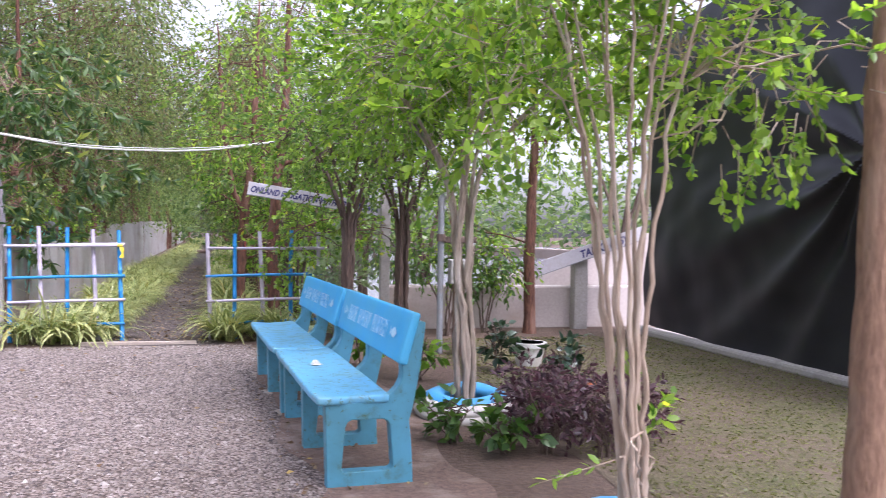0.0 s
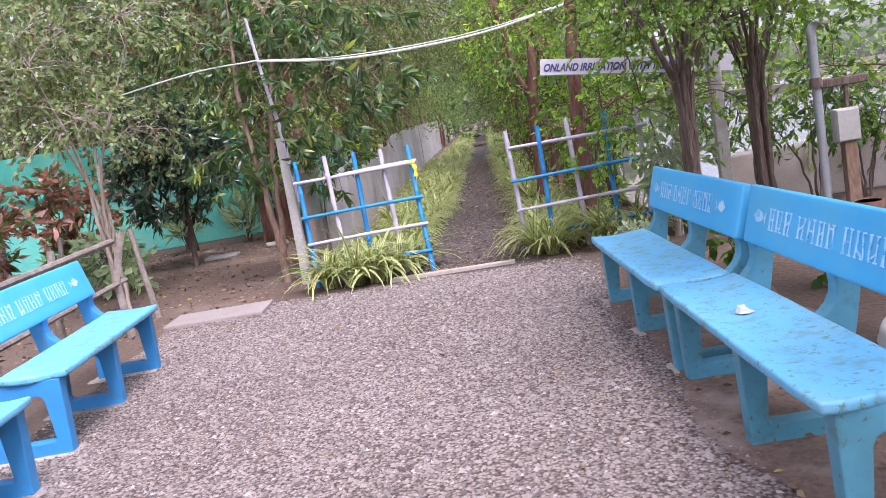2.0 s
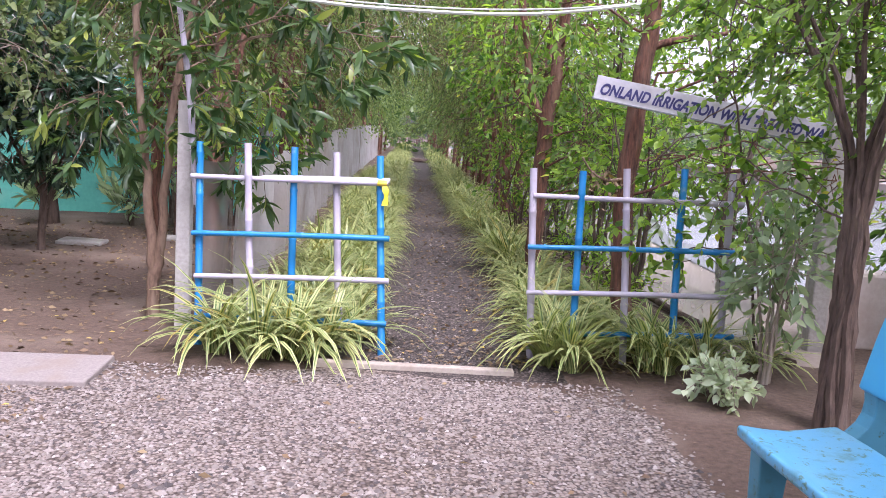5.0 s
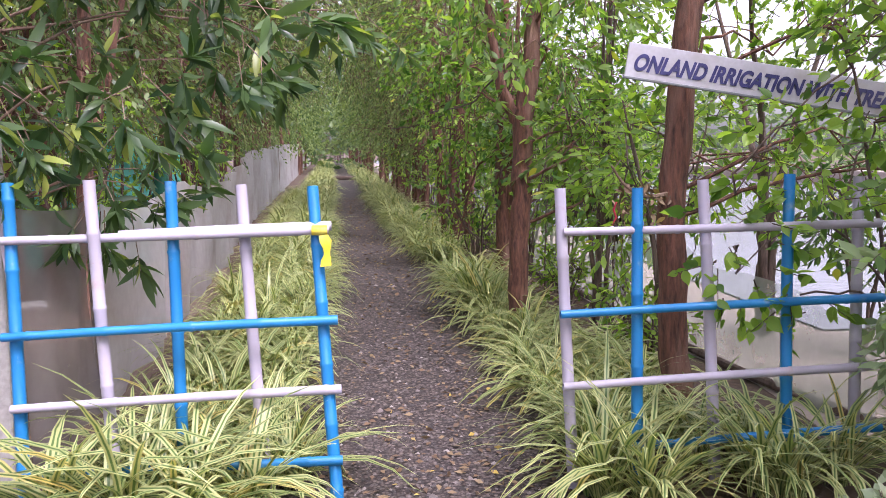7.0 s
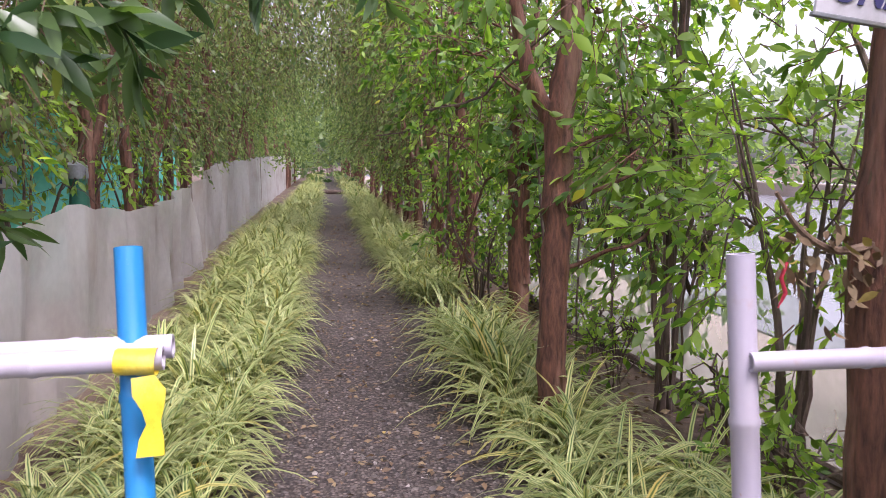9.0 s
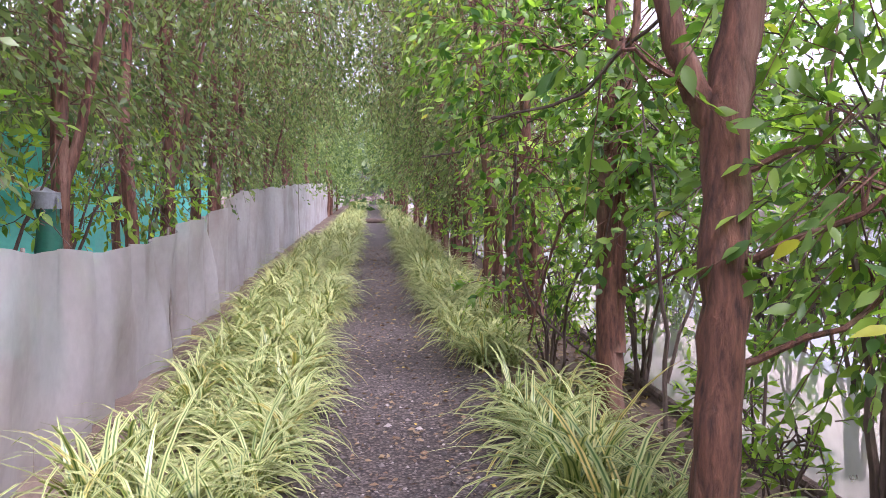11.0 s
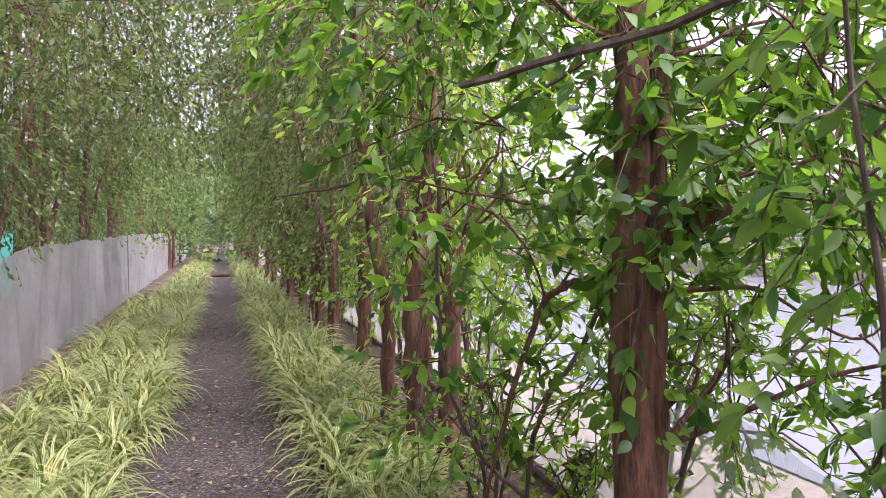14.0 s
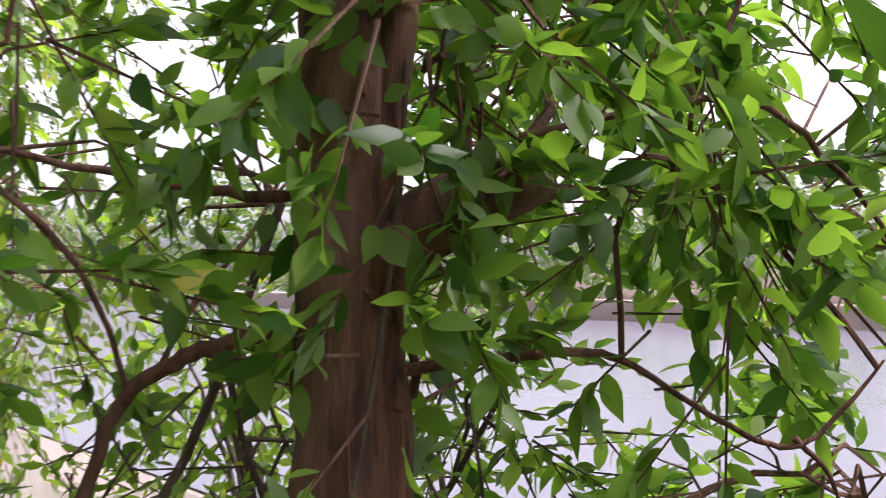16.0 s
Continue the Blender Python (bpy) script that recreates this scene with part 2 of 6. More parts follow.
SIGN_INK = two_scale("dark_blue_letters", (0.05, 0.045, 0.17), (0.03, 0.03, 0.11), (0.08, 0.075, 0.18), 4, 40, 0.6, 0.1)
ROPE = two_scale("pale_rope", (0.6, 0.6, 0.56), (0.45, 0.45, 0.42), (0.5, 0.48, 0.42), 8, 80, 0.8)
STEEL = two_scale("galvanised_pipe", (0.23, 0.24, 0.26), (0.16, 0.17, 0.18), (0.2, 0.17, 0.15), 5, 60, 0.55)
BOX_GREY = two_scale("meter_box_grey", (0.3, 0.29, 0.27), (0.25, 0.24, 0.22), (0.32, 0.3, 0.28), 5, 50, 0.6)
OLD_WOOD = two_scale("weathered_wood", (0.24, 0.2, 0.17), (0.13, 0.1, 0.085), (0.3, 0.27, 0.24), 4, 30, 0.9)
POT_WHITE = two_scale("white_pot", (0.6, 0.6, 0.58), (0.5, 0.5, 0.48), (0.4, 0.36, 0.3), 5, 40, 0.6)
POT_BROWN = two_scale("brown_clay", (0.2, 0.11, 0.075), (0.13, 0.07, 0.05), (0.24, 0.15, 0.11), 6, 40, 0.8)
POT_RED = two_scale("terracotta", (0.55, 0.17, 0.09), (0.42, 0.12, 0.06), (0.5, 0.2, 0.12), 6, 40, 0.7)
TYRE_BLUE = painted("blue_tyre_paint", (0.06, 0.33, 0.66), (0.06, 0.28, 0.5), (0.08, 0.1, 0.12), 0.66)
TYRE_WHITE = painted("white_tyre_paint", (0.55, 0.53, 0.5), (0.45, 0.4, 0.36), (0.2, 0.18, 0.16), 0.66)
RED_CORD = two_scale("red_cord", (0.5, 0.03, 0.06), (0.35, 0.02, 0.04), (0.42, 0.05, 0.07), 20, 80, 0.6)
DRUM_GREEN = two_scale("green_plastic", (0.01, 0.12, 0.075), (0.008, 0.085, 0.055), (0.02, 0.1, 0.07), 3, 40, 0.45)

LEAF_LANE = leaf_material("lane_leaves", (0.048, 0.095, 0.034), (0.235, 0.305, 0.118), (1.6, 1.65, 0.85), None, 0.04, 0.55)
LEAF_FAR = leaf_material("far_leaves", (0.05, 0.1, 0.04), (0.22, 0.29, 0.115), (1.5, 1.6, 0.9))
LEAF_NEAR = leaf_material("broad_green_leaves", (0.03, 0.088, 0.018), (0.215, 0.35, 0.075), (1.9, 2.0, 0.65), (0.5, 0.42, 0.05), 0.006, 0.58)
LEAF_MID = leaf_material("mid_small_leaves", (0.05, 0.12, 0.028), (0.23, 0.34, 0.09), (1.7, 1.8, 0.6), (0.45, 0.42, 0.08), 0.012, 0.5)
LEAF_BRIGHT = leaf_material("bright_small_leaves", (0.06, 0.145, 0.025), (0.33, 0.47, 0.1), (1.8, 1.9, 0.6), (0.45, 0.45, 0.08), 0.015, 0.55)
LEAF_PALE = leaf_material("pale_green_leaves", (0.07, 0.11, 0.05), (0.33, 0.39, 0.2), (1.4, 1.5, 0.8), (0.2, 0.08, 0.06), 0.05, 0.45)
LEAF_MANGO = leaf_material("mango_leaves", (0.025, 0.065, 0.025), (0.115, 0.18, 0.07), (1.5, 1.7, 0.6), (0.3, 0.34, 0.08), 0.06, 0.38, 0.32)
LEAF_SHRUB = leaf_material("dark_shrub_leaves", (0.012, 0.035, 0.022), (0.05, 0.09, 0.05), (1.2, 1.5, 0.7), None, 0.04, 0.2, 0.3)
LEAF_GREEN = leaf_material("mid_green_leaves", (0.035, 0.09, 0.025), (0.13, 0.22, 0.06), (1.5, 1.7, 0.6))
LEAF_RED = leaf_material("red_croton_leaves", (0.22, 0.08, 0.06), (0.48, 0.26, 0.2), (1.3, 1.0, 0.9), (0.12, 0.2, 0.06), 0.35)
LEAF_PURPLE = leaf_material("purple_croton_leaves", (0.04, 0.022, 0.033), (0.16, 0.1, 0.12), (1.5, 0.8, 1.0))
LEAF_GREY = leaf_material("grey_green_leaves", (0.19, 0.27, 0.16), (0.45, 0.54, 0.34), (1.2, 1.3, 0.8))
LEAF_SILVER = leaf_material("silvery_leaves", (0.42, 0.5, 0.36), (0.7, 0.76, 0.6), (1.1, 1.15, 0.8))
LEAF_DRY = leaf_material("withered_leaves", (0.02, 0.014, 0.012), (0.07, 0.04, 0.03), (1.2, 0.9, 0.6), None, 0.04, 0.1)
GRASS = leaf_material("grass_blades", (0.09, 0.105, 0.035), (0.19, 0.2, 0.075), (1.3, 1.3, 0.6))
SPIDER = blade_material("variegated_blades", (0.1, 0.18, 0.05), (0.52, 0.54, 0.28), (1.0, 1.05, 0.6))


def water_material():
    m, n, l, p = material("pond_water", 0.3)
    p.inputs["Base Color"].default_value = (0.16, 0.155, 0.18, 1)
    p.inputs["Roughness"].default_value = 0.2
    p.inputs["IOR"].default_value, p.inputs["Specular IOR Level"].default_value = 1.33, 0.35
    w = noise_tex(n, l, 6, 3)
    bump(n, l, p, w.outputs[0], 0.15, 0.01)
    return m


WATER = water_material()


# ---- builders ----
def mesh_object(name, verts, faces, mat, parent=None, label="", smooth=True):
    me = bpy.data.meshes.new(name)
    me.from_pydata([tuple(v) for v in verts], [], faces)
    me.materials.append(mat)
    if smooth:
        me.shade_smooth()
        me.set_sharp_from_angle(angle=0.75)
    ob = new(name, me)
    ob.parent = parent
    return tagged(ob, label)


def part(name, bm, mat, parent, label="", smooth=False):
    me = bpy.data.meshes.new(name)
    bmesh.ops.recalc_face_normals(bm, faces=bm.faces)
    bm.to_mesh(me)
    bm.free()
    me.materials.append(mat)
    if smooth:
        me.shade_smooth()
    ob = new(name, me)
    ob.parent = parent
    return tagged(ob, label)


def thing(name, m, label, category, group="", kind=""):
    ob = new(name)
    ob.matrix_world = m
    ob.empty_display_size = 0.1
    return tagged(ob, label, category, group, kind)


def box(sx, sy, sz, m=None, bevel=0.01, segs=2):
    bm = bmesh.new()
    bmesh.ops.create_cube(bm, size=1, matrix=Matrix.Diagonal((sx, sy, sz, 1)))
    if bevel:
        bmesh.ops.bevel(bm, geom=bm.edges[:], offset=bevel, segments=segs, affect="EDGES", profile=0.5)
    if m is not None:
        bm.transform(m)
    return bm


def tube_data(points, radii, sides, verts, faces, cap=True, wob=0.0, rng=None):
    """Adds a tapered tube along points to verts and faces."""
    pts = [Vector(p) for p in points]
    start = len(verts)
    side = Vector((1, 0, 0))
    for i, p in enumerate(pts):
        d = (pts[min(i + 1, len(pts) - 1)] - pts[max(i - 1, 0)]).normalized()
        if abs(d.dot(side)) > 0.9:
            side = Vector((0, 1, 0))
        u = (side - d * side.dot(d)).normalized()
        side = u
        v = d.cross(u)
        for k in range(sides):
            a = 2 * math.pi * k / sides
            r = radii[i] * (1 + (rng.uniform(-wob, wob) if rng else 0))
            verts.append(p + (u * math.cos(a) + v * math.sin(a)) * r)
    for i in range(len(pts) - 1):
        for k in range(sides):
            a, b = start + i * sides + k, start + i * sides + (k + 1) % sides
            faces.append((a, b, b + sides, a + sides))
    if cap:
        faces.append(tuple(range(start + (len(pts) - 1) * sides, start + len(pts) * sides)))
        faces.append(tuple(reversed(range(start, start + sides))))


def tube(name, points, radii, mat, parent=None, label="", sides=10, wob=0.0, rng=None):
    v, f = [], []
    if isinstance(radii, (int, float)):
        radii = [radii] * len(points)
    tube_data(points, radii, sides, v, f, True, wob, rng)
    return mesh_object(name, v, f, mat, parent, label)


def curved(points, n=6, amount=0.0, rng=None):
    """A smooth line through points (Catmull-Rom), with some crookedness."""
    p = [Vector(q) for q in points]
    p = [p[0] * 2 - p[1]] + p + [p[-1] * 2 - p[-2]]
    out = []
    for i in range(1, len(p) - 2):
        for k in range(n):
            t = k / n
            a, b, c, d = p[i - 1], p[i], p[i + 1], p[i + 2]
            q = 0.5 * (2 * b + (c - a) * t + (2 * a - 5 * b + 4 * c - d) * t * t + (3 * b - a - 3 * c + d) * t ** 3)
            if amount and rng and out:
                q = q + Vector([rng.uniform(-amount, amount) for _ in range(3)])
            out.append(q)
    out.append(p[-2])
    return out


# Leaf shapes: x across, y along, z out of the blade, for a leaf of length 1.
def leaf_shape(stations, fold, tip):
    """stations: (along, half width); fold: how far the margins rise; tip: how far the point hangs."""
    v, f = [(0, 0, 0)], []
    for y, w in stations:
        v += [(-w, y, fold * w * 2 - tip * y * y), (0, y + 0.015, -tip * y * y), (w, y, fold * w * 2 - tip * y * y)]
    v.append((0, 1, -tip))
    f += [(0, 3, 2), (0, 2, 1)]
    for i in range(len(stations) - 1):
        a = 1 + 3 * i
        f += [(a, a + 1, a + 4, a + 3), (a + 1, a + 2, a + 5, a + 4)]
    a = 1 + 3 * (len(stations) - 1)
    f += [(a, a + 1, a + 3), (a + 1, a + 2, a + 3)]
    return v, f


LEAF_FINE = leaf_shape([(0.22, 0.15), (0.5, 0.2), (0.78, 0.11)], 0.12, 0.12)
LEAF_BROAD = leaf_shape([(0.08, 0.16), (0.26, 0.29), (0.48, 0.31), (0.7, 0.2), (0.87, 0.075)], 0.1, 0.14)
LEAF_OVAL = leaf_shape([(0.1, 0.1), (0.3, 0.2), (0.52, 0.215), (0.72, 0.14), (0.88, 0.055)], 0.12, 0.16)
LEAF_LONG = leaf_shape([(0.15, 0.06), (0.4, 0.115), (0.65, 0.1), (0.86, 0.045)], 0.12, 0.22)
LEAF_PLAIN = ([(0, 0, 0), (-0.22, 0.45, 0.05), (0.22, 0.45, 0.05), (0, 1, -0.1)], [(0, 2, 1), (1, 2, 3)])
LEAF_SMALL = leaf_shape([(0.25, 0.24), (0.65, 0.24)], 0.1, 0.08)
LEAF_SLIM = ([(0, 0, 0), (-0.13, 0.45, 0.03), (0.13, 0.45, 0.03), (0, 1, -0.15)], [(0, 2, 1), (1, 2, 3)])


def leaves_object(name, where, ways, sizes, shape, mat, parent=None, label="", rng=None, up=0.8):
    """All leaves of a crown as one mesh."""
    P, D, S = np.asarray(where, float), np.asarray(ways, float), np.asarray(sizes, float)
    D /= np.linalg.norm(D, axis=1, keepdims=True) + 1e-9
    N = rng.normal(0, 1 - up * 0.6, P.shape)
    N[:, 2] += up
    N -= D * np.sum(N * D, axis=1, keepdims=True)
    N /= np.linalg.norm(N, axis=1, keepdims=True) + 1e-9
    X = np.cross(D, N)
    T = np.array(shape[0])
    V = (P[:, None] + S[:, None, None] * (T[None, :, 0:1] * X[:, None] + T[None, :, 1:2] * D[:, None] + T[None, :, 2:3] * N[:, None])).reshape(-1, 3)
    k, n = len(T), len(P)
    loops, starts, totals, at = [], [], [], 0
    off = (np.arange(n) * k)[:, None]
    flat = np.concatenate([np.array(f) for f in shape[1]])
    per = len(flat)
    loops = (off + flat[None]).reshape(-1)
    lens = np.array([len(f) for f in shape[1]])
    st = np.concatenate([[0], np.cumsum(lens)[:-1]])
    starts = (np.arange(n)[:, None] * per + st[None]).reshape(-1)
    me = bpy.data.meshes.new(name)
    me.vertices.add(len(V))
    me.vertices.foreach_set("co", V.astype(np.float32).reshape(-1))
    me.loops.add(len(loops))
    me.loops.foreach_set("vertex_index", loops.astype(np.int32))
    me.polygons.add(len(starts))
    me.polygons.foreach_set("loop_start", starts.astype(np.int32))
    me.update(calc_edges=True)
    me.validate()
    me.materials.append(mat)
    me.shade_smooth()
    ob = new(name, me)
    ob.parent = parent
    return tagged(ob, label)


def tree(name, m, label, category, stems, blobs, leaf, leaf_mat, bark, size, seed, per=10, twig=0.45, droop=0.4, group="", fine_twigs=True, sides=9, spread=1.0, rosette=0.0):
    """stems: lists of (x, y, z, radius) from the ground up. blobs: (x, y, z, rx, ry, rz, twigs), masses of the crown; each hangs on a limb."""
    rng, nr = random.Random(seed), np.random.default_rng(seed)
    top = thing(name, m, label, category, group)
    v, f, spine = [], [], []
    for s in stems:
        span = sum(math.dist(a[:3], b[:3]) for a, b in zip(s, s[1:])) / (len(s) - 1)
        pts = curved([q[:3] for q in s], 5, min(0.012, 0.02 * span), rng)
        rad = [float(np.interp(i / (len(pts) - 1) * (len(s) - 1), range(len(s)), [q[3] for q in s])) for i in range(len(pts))]
        rad[0] *= 1.25
        tube_data(pts, rad, sides, v, f, True, 0.045, rng)
        spine += list(zip(pts, rad))
    where, ways, sizes = [], [], []
    for bx, by, bz, rx, ry, rz, n in blobs:
        c = Vector((bx, by, bz))
        q, r0 = min(spine, key=lambda e: (e[0] - c).length + max(0, e[0].z - c.z + 0.2) * 2)
        mid = (q + c) / 2 + Vector((rng.uniform(-0.15, 0.15), rng.uniform(-0.15, 0.15), rng.uniform(0, 0.2)))
        limb = curved([q, mid, c], 4, 0.02, rng)
        tube_data(limb, [max(0.005, min(r0 * 0.3, 0.014) * (1 - 0.75 * i / (len(limb) - 1))) for i in range(len(limb))], 6, v, f, False)
        hubs = [limb[-1], limb[-3], limb[-5]]
        for _ in range(n):
            o = Vector((rng.gauss(0, 1), rng.gauss(0, 1), rng.gauss(0, 1))).normalized() * (rng.random() ** 0.45)
            e = c + Vector((o.x * rx, o.y * ry, o.z * rz))
            if n > 24 and noise.noise(e * 1.7 + Vector((seed, 0, 0))) < -0.25:
                continue
            way = Vector((o.x * spread, o.y * spread, o.z * 0.6 - droop + rng.uniform(-0.3, 0.3))) + Vector([rng.uniform(-0.4, 0.4) for _ in range(3)])
            way.normalize()
            length = twig * rng.uniform(0.6, 1.3)
            line = [e + way * (length * t) + Vector((0, 0, -droop * 0.5 * length * t * t)) for t in (0, 0.5, 1)]
            if fine_twigs:
                tube_data([line[0], line[2]], [0.0035, 0.0015], 3, v, f, False)
                if rng.random() < 0.14:
                    hub = rng.choice(hubs)
                    tube_data([hub, (hub + e) / 2 + Vector((0, 0, 0.06)), e], [0.006, 0.005, 0.003], 4, v, f, False)
            for i in range(per):
                t = rosette + (1 - rosette) * (i + rng.random()) / per
                p = line[0].lerp(line[1], t * 2) if t < 0.5 else line[1].lerp(line[2], t * 2 - 1)
                d = way + Vector([rng.uniform(-1, 1) for _ in range(3)]) * (0.9 + 0.7 * rosette) + Vector((0, 0, -droop * 0.6))
                where.append(p)
                ways.append(d)
                sizes.append(size * rng.uniform(0.6, 1.25))
    mesh_object("trunk", v, f, bark, top)
    leaves_object("crown", where, ways, sizes, leaf, leaf_mat, top, "", nr, 0.55)
    return top


def text_mesh(words, size, mat, parent, m, label="", shear=0.0, squeeze=1.0, name="lettering"):
    c = bpy.data.curves.new("words", "FONT")
    c.body, c.size, c.extrude, c.shear, c.offset = words, size, 0.0015, shear, 0.004
    c.align_x, c.align_y = "LEFT", "CENTER"
    t = new("words", c)
    bpy.context.view_layer.update()
    me = bpy.data.meshes.new_from_object(t.evaluated_get(bpy.context.evaluated_depsgraph_get()))
    bpy.data.objects.remove(t)
    me.name = name
    me.transform(m @ Matrix.Diagonal((squeeze, 1, 1, 1)))
    me.materials.clear()
    me.materials.append(mat)
    ob = new(name, me)
    ob.parent = parent
    return tagged(ob, label)


# ---- ground ----
def sheet(name, outline, z, mat, label, kind="structure", category="ground"):
    bm = bmesh.new()
    bm.faces.new([bm.verts.new((x, y, z)) for x, y in outline])
    bmesh.ops.triangulate(bm, faces=bm.faces[:])
    return tagged(part(name, bm, mat, None), label, category, "", kind)


def ragged(corners, step=0.25, amount=0.12, seed=1):
    """The outline through corners, with a ragged edge."""
    out = []
    for (x0, y0), (x1, y1) in zip(corners, corners[1:] + corners[:1]):
        n = max(1, int(math.hypot(x1 - x0, y1 - y0) / step))
        for i in range(n):
            x, y = x0 + (x1 - x0) * i / n, y0 + (y1 - y0) * i / n
            out.append((x + amount * noise.noise((x * 1.3, y * 1.3, seed)), y + amount * noise.noise((x * 1.3, y * 1.3, seed + 9.5))))
    return out


def lane_left(y):
    return float(np.interp(y, [12, 20, 26, 38, 55, 110], [-0.68, -0.65, -0.73, -1.02, -1.45, -2.75]))


def lane_right(y):
    return float(np.interp(y, [12, 15, 18, 21, 25, 28, 38, 55, 110], [0.27, 0.33, 0.3, 0.14, 0.03, -0.07, -0.3, -0.62, -1.85]))


def net_x(y):
    return float(np.interp(y, [13, 15.5, 18.4, 20.6, 22.7, 27, 35, 55, 110], [-1.95, -2.0, -2.13, -2.2, -2.36, -2.6, -2.85, -3.5, -5.0]))


def net_top(y):
    return float(np.interp(y, [13, 14.2, 15.3, 16.4, 17.2, 18.8, 20.2, 21.2, 23.2, 24.6, 26, 30, 38, 50, 110], [1.2, 1.17, 1.06, 1.13, 1.18, 1.03, 1.03, 1.11, 1.13, 1.2, 1.42, 1.44, 1.58, 1.68, 1.75])) + 0.035 * abs(math.sin(y * 1.05 + 0.4)) + 0.012 * math.sin(y * 5.3) - 0.015


sheet("ground", [(-300, -300), (300, -300), (300, 300), (-300, 300)], 0.0, SOIL, "bare reddish brown soil with dry leaves")
sheet("yard_gravel", ragged([(-2.9, -6), (1.25, -6), (1.2, 6), (0.95, 10.6), (1.0, 11.6), (0.3, 12.2), (-0.9, 12.28), (-2.0, 11.9), (-3.1, 11.6), (-2.75, 9.0)], 0.25, 0.16), 0.006, YARD,
      "grey pinkish crushed gravel of the open yard")
sheet("bench_strip", ragged([(1.05, 6.2), (1.9, 6.0), (1.95, 10.6), (0.84, 10.4), (0.95, 8.5)], 0.12, 0.22, 8), 0.0105, FOOT_SOIL, "trodden reddish soil strip under the benches")
sheet("lane", ragged([(lane_left(y) - 0.25, y) for y in (12.2, 16, 20, 26, 32, 38, 46, 55, 80, 110)] + [(lane_right(y) + 0.25, y) for y in (110, 80, 55, 46, 38, 32, 26, 20, 16, 12.2)], 0.3, 0.1, 3), 0.005, LANE,
      "narrow footpath of dark gravel and packed earth")
sheet("lawn", ragged([(2.6, 2), (12, 2), (12, 12.6), (3.4, 12.4), (2.7, 9)], 0.3, 0.3, 5), 0.004, LAWN, "worn dry lawn with bare patches")


def scatter_stones(name, n, place, smin, smax, mat, label, seed, flat=0.55):
    """Loose stones as one mesh: each a lopsided octahedron half sunk in the ground."""
    r = np.random.default_rng(seed)
    P = place(r, n)
    n = len(P)
    base = np.array([(1, 0, 0), (0, 1, 0), (-1, 0, 0), (0, -1, 0), (0.2, 0.1, 1), (0, 0, -0.6)])
    tri = np.array([(0, 1, 4), (1, 2, 4), (2, 3, 4), (3, 0, 4)])
    s = r.uniform(smin, smax, n) * np.where(r.random(n) < 0.06, 1.7, 1.0)
    a = r.uniform(0, 2 * np.pi, n)
    V = base[None] * (1 + r.uniform(-0.35, 0.35, (n, 6, 3)))
    V = V * s[:, None, None] * np.array([1, 0.75, flat])
    x = V[..., 0] * np.cos(a)[:, None] - V[..., 1] * np.sin(a)[:, None]
    y = V[..., 0] * np.sin(a)[:, None] + V[..., 1] * np.cos(a)[:, None]
    V = np.stack([x + P[:, 0:1], y + P[:, 1:2], V[..., 2] + P[:, 2:3]], -1).reshape(-1, 3)
    F = (np.arange(n)[:, None, None] * 6 + tri[None]).reshape(-1, 3)
    me = bpy.data.meshes.new(name)
    me.from_pydata(V.tolist(), [], F.tolist())
    me.materials.append(mat)
    return tagged(new(name, me), label, "gravel", "", "stuff")


def yard_place(r, n):
    p = np.stack([r.uniform(-2.9, 1.15, n), 3.5 + 8.7 * r.random(n) ** 0.85, np.full(n, 0.008)], -1)
    keep = (p[:, 0] < np.where((p[:, 1] > 6) & (p[:, 1] < 10.6), 1.06, 1.15) - np.maximum(0, p[:, 1] - 6) * 0.05 + r.normal(0, 0.06, n)) & (p[:, 0] > -2.85 + r.normal(0, 0.08, n))
    return p[keep]


def lane_place(r, n):
    y = 12.4 + 22 * r.random(n) ** 1.5
    lo, hi = np.array([lane_left(q) for q in y]) - 0.1, np.array([lane_right(q) for q in y]) + 0.12
    return np.stack([lo + (hi - lo) * r.random(n), y, np.full(n, 0.007)], -1)


scatter_stones("loose_gravel", 52000, yard_place, 0.006, 0.0155, STONES, "loose grey pinkish crushed stones over the yard", 11)
scatter_stones("lane_stones", 12000, lane_place, 0.006, 0.015, LANE_STONES, "small dark stones scattered on the footpath", 12)

# ---- pond and its banks beyond the trees ----
sheet("water", [(3.1, 15.6), (30, 15.6), (30, 110), (1.4, 110), (2.5, 60), (3.0, 30)], 0.02, WATER, "still pale pond water that mirrors the bright sky", category="water")
sheet("pond_margin", ragged([(1.85, 13.0), (2.6, 12.9), (3.0, 13.9), (16, 14.0), (16, 15.7), (3.3, 15.9), (3.2, 30), (2.6, 60), (1.6, 110), (0.0, 110), (1.0, 60), (1.6, 30), (1.6, 19)], 0.4, 0.15, 6), 0.004, BANK,
      "pale dry beige earth along the pond")
bank = box(12.5, 0.25, 0.62, pose(8.9, 13.75, 0.29), 0.03)
tagged(part("pond_wall", bank, WHITE_WALL, None), "low stained white plaster wall along the pond", "wall", "", "structure")
slope = bmesh.new()
rows = [[slope.verts.new((x, y, z)) for x, z in ((4.4, 0.0), (4.4, 0.68), (5.3, 0.98), (6.5, 1.36), (9.5, 1.5), (9.5, 0.0))] for y in (13.95, 14.12)]
slope.faces.new(rows[0])
slope.faces.new(rows[1][::-1])
for i in range(6):
    slope.faces.new((rows[0][i], rows[1][i], rows[1][(i + 1) % 6], rows[0][(i + 1) % 6]))
bmesh.ops.recalc_face_normals(slope, faces=slope.faces)
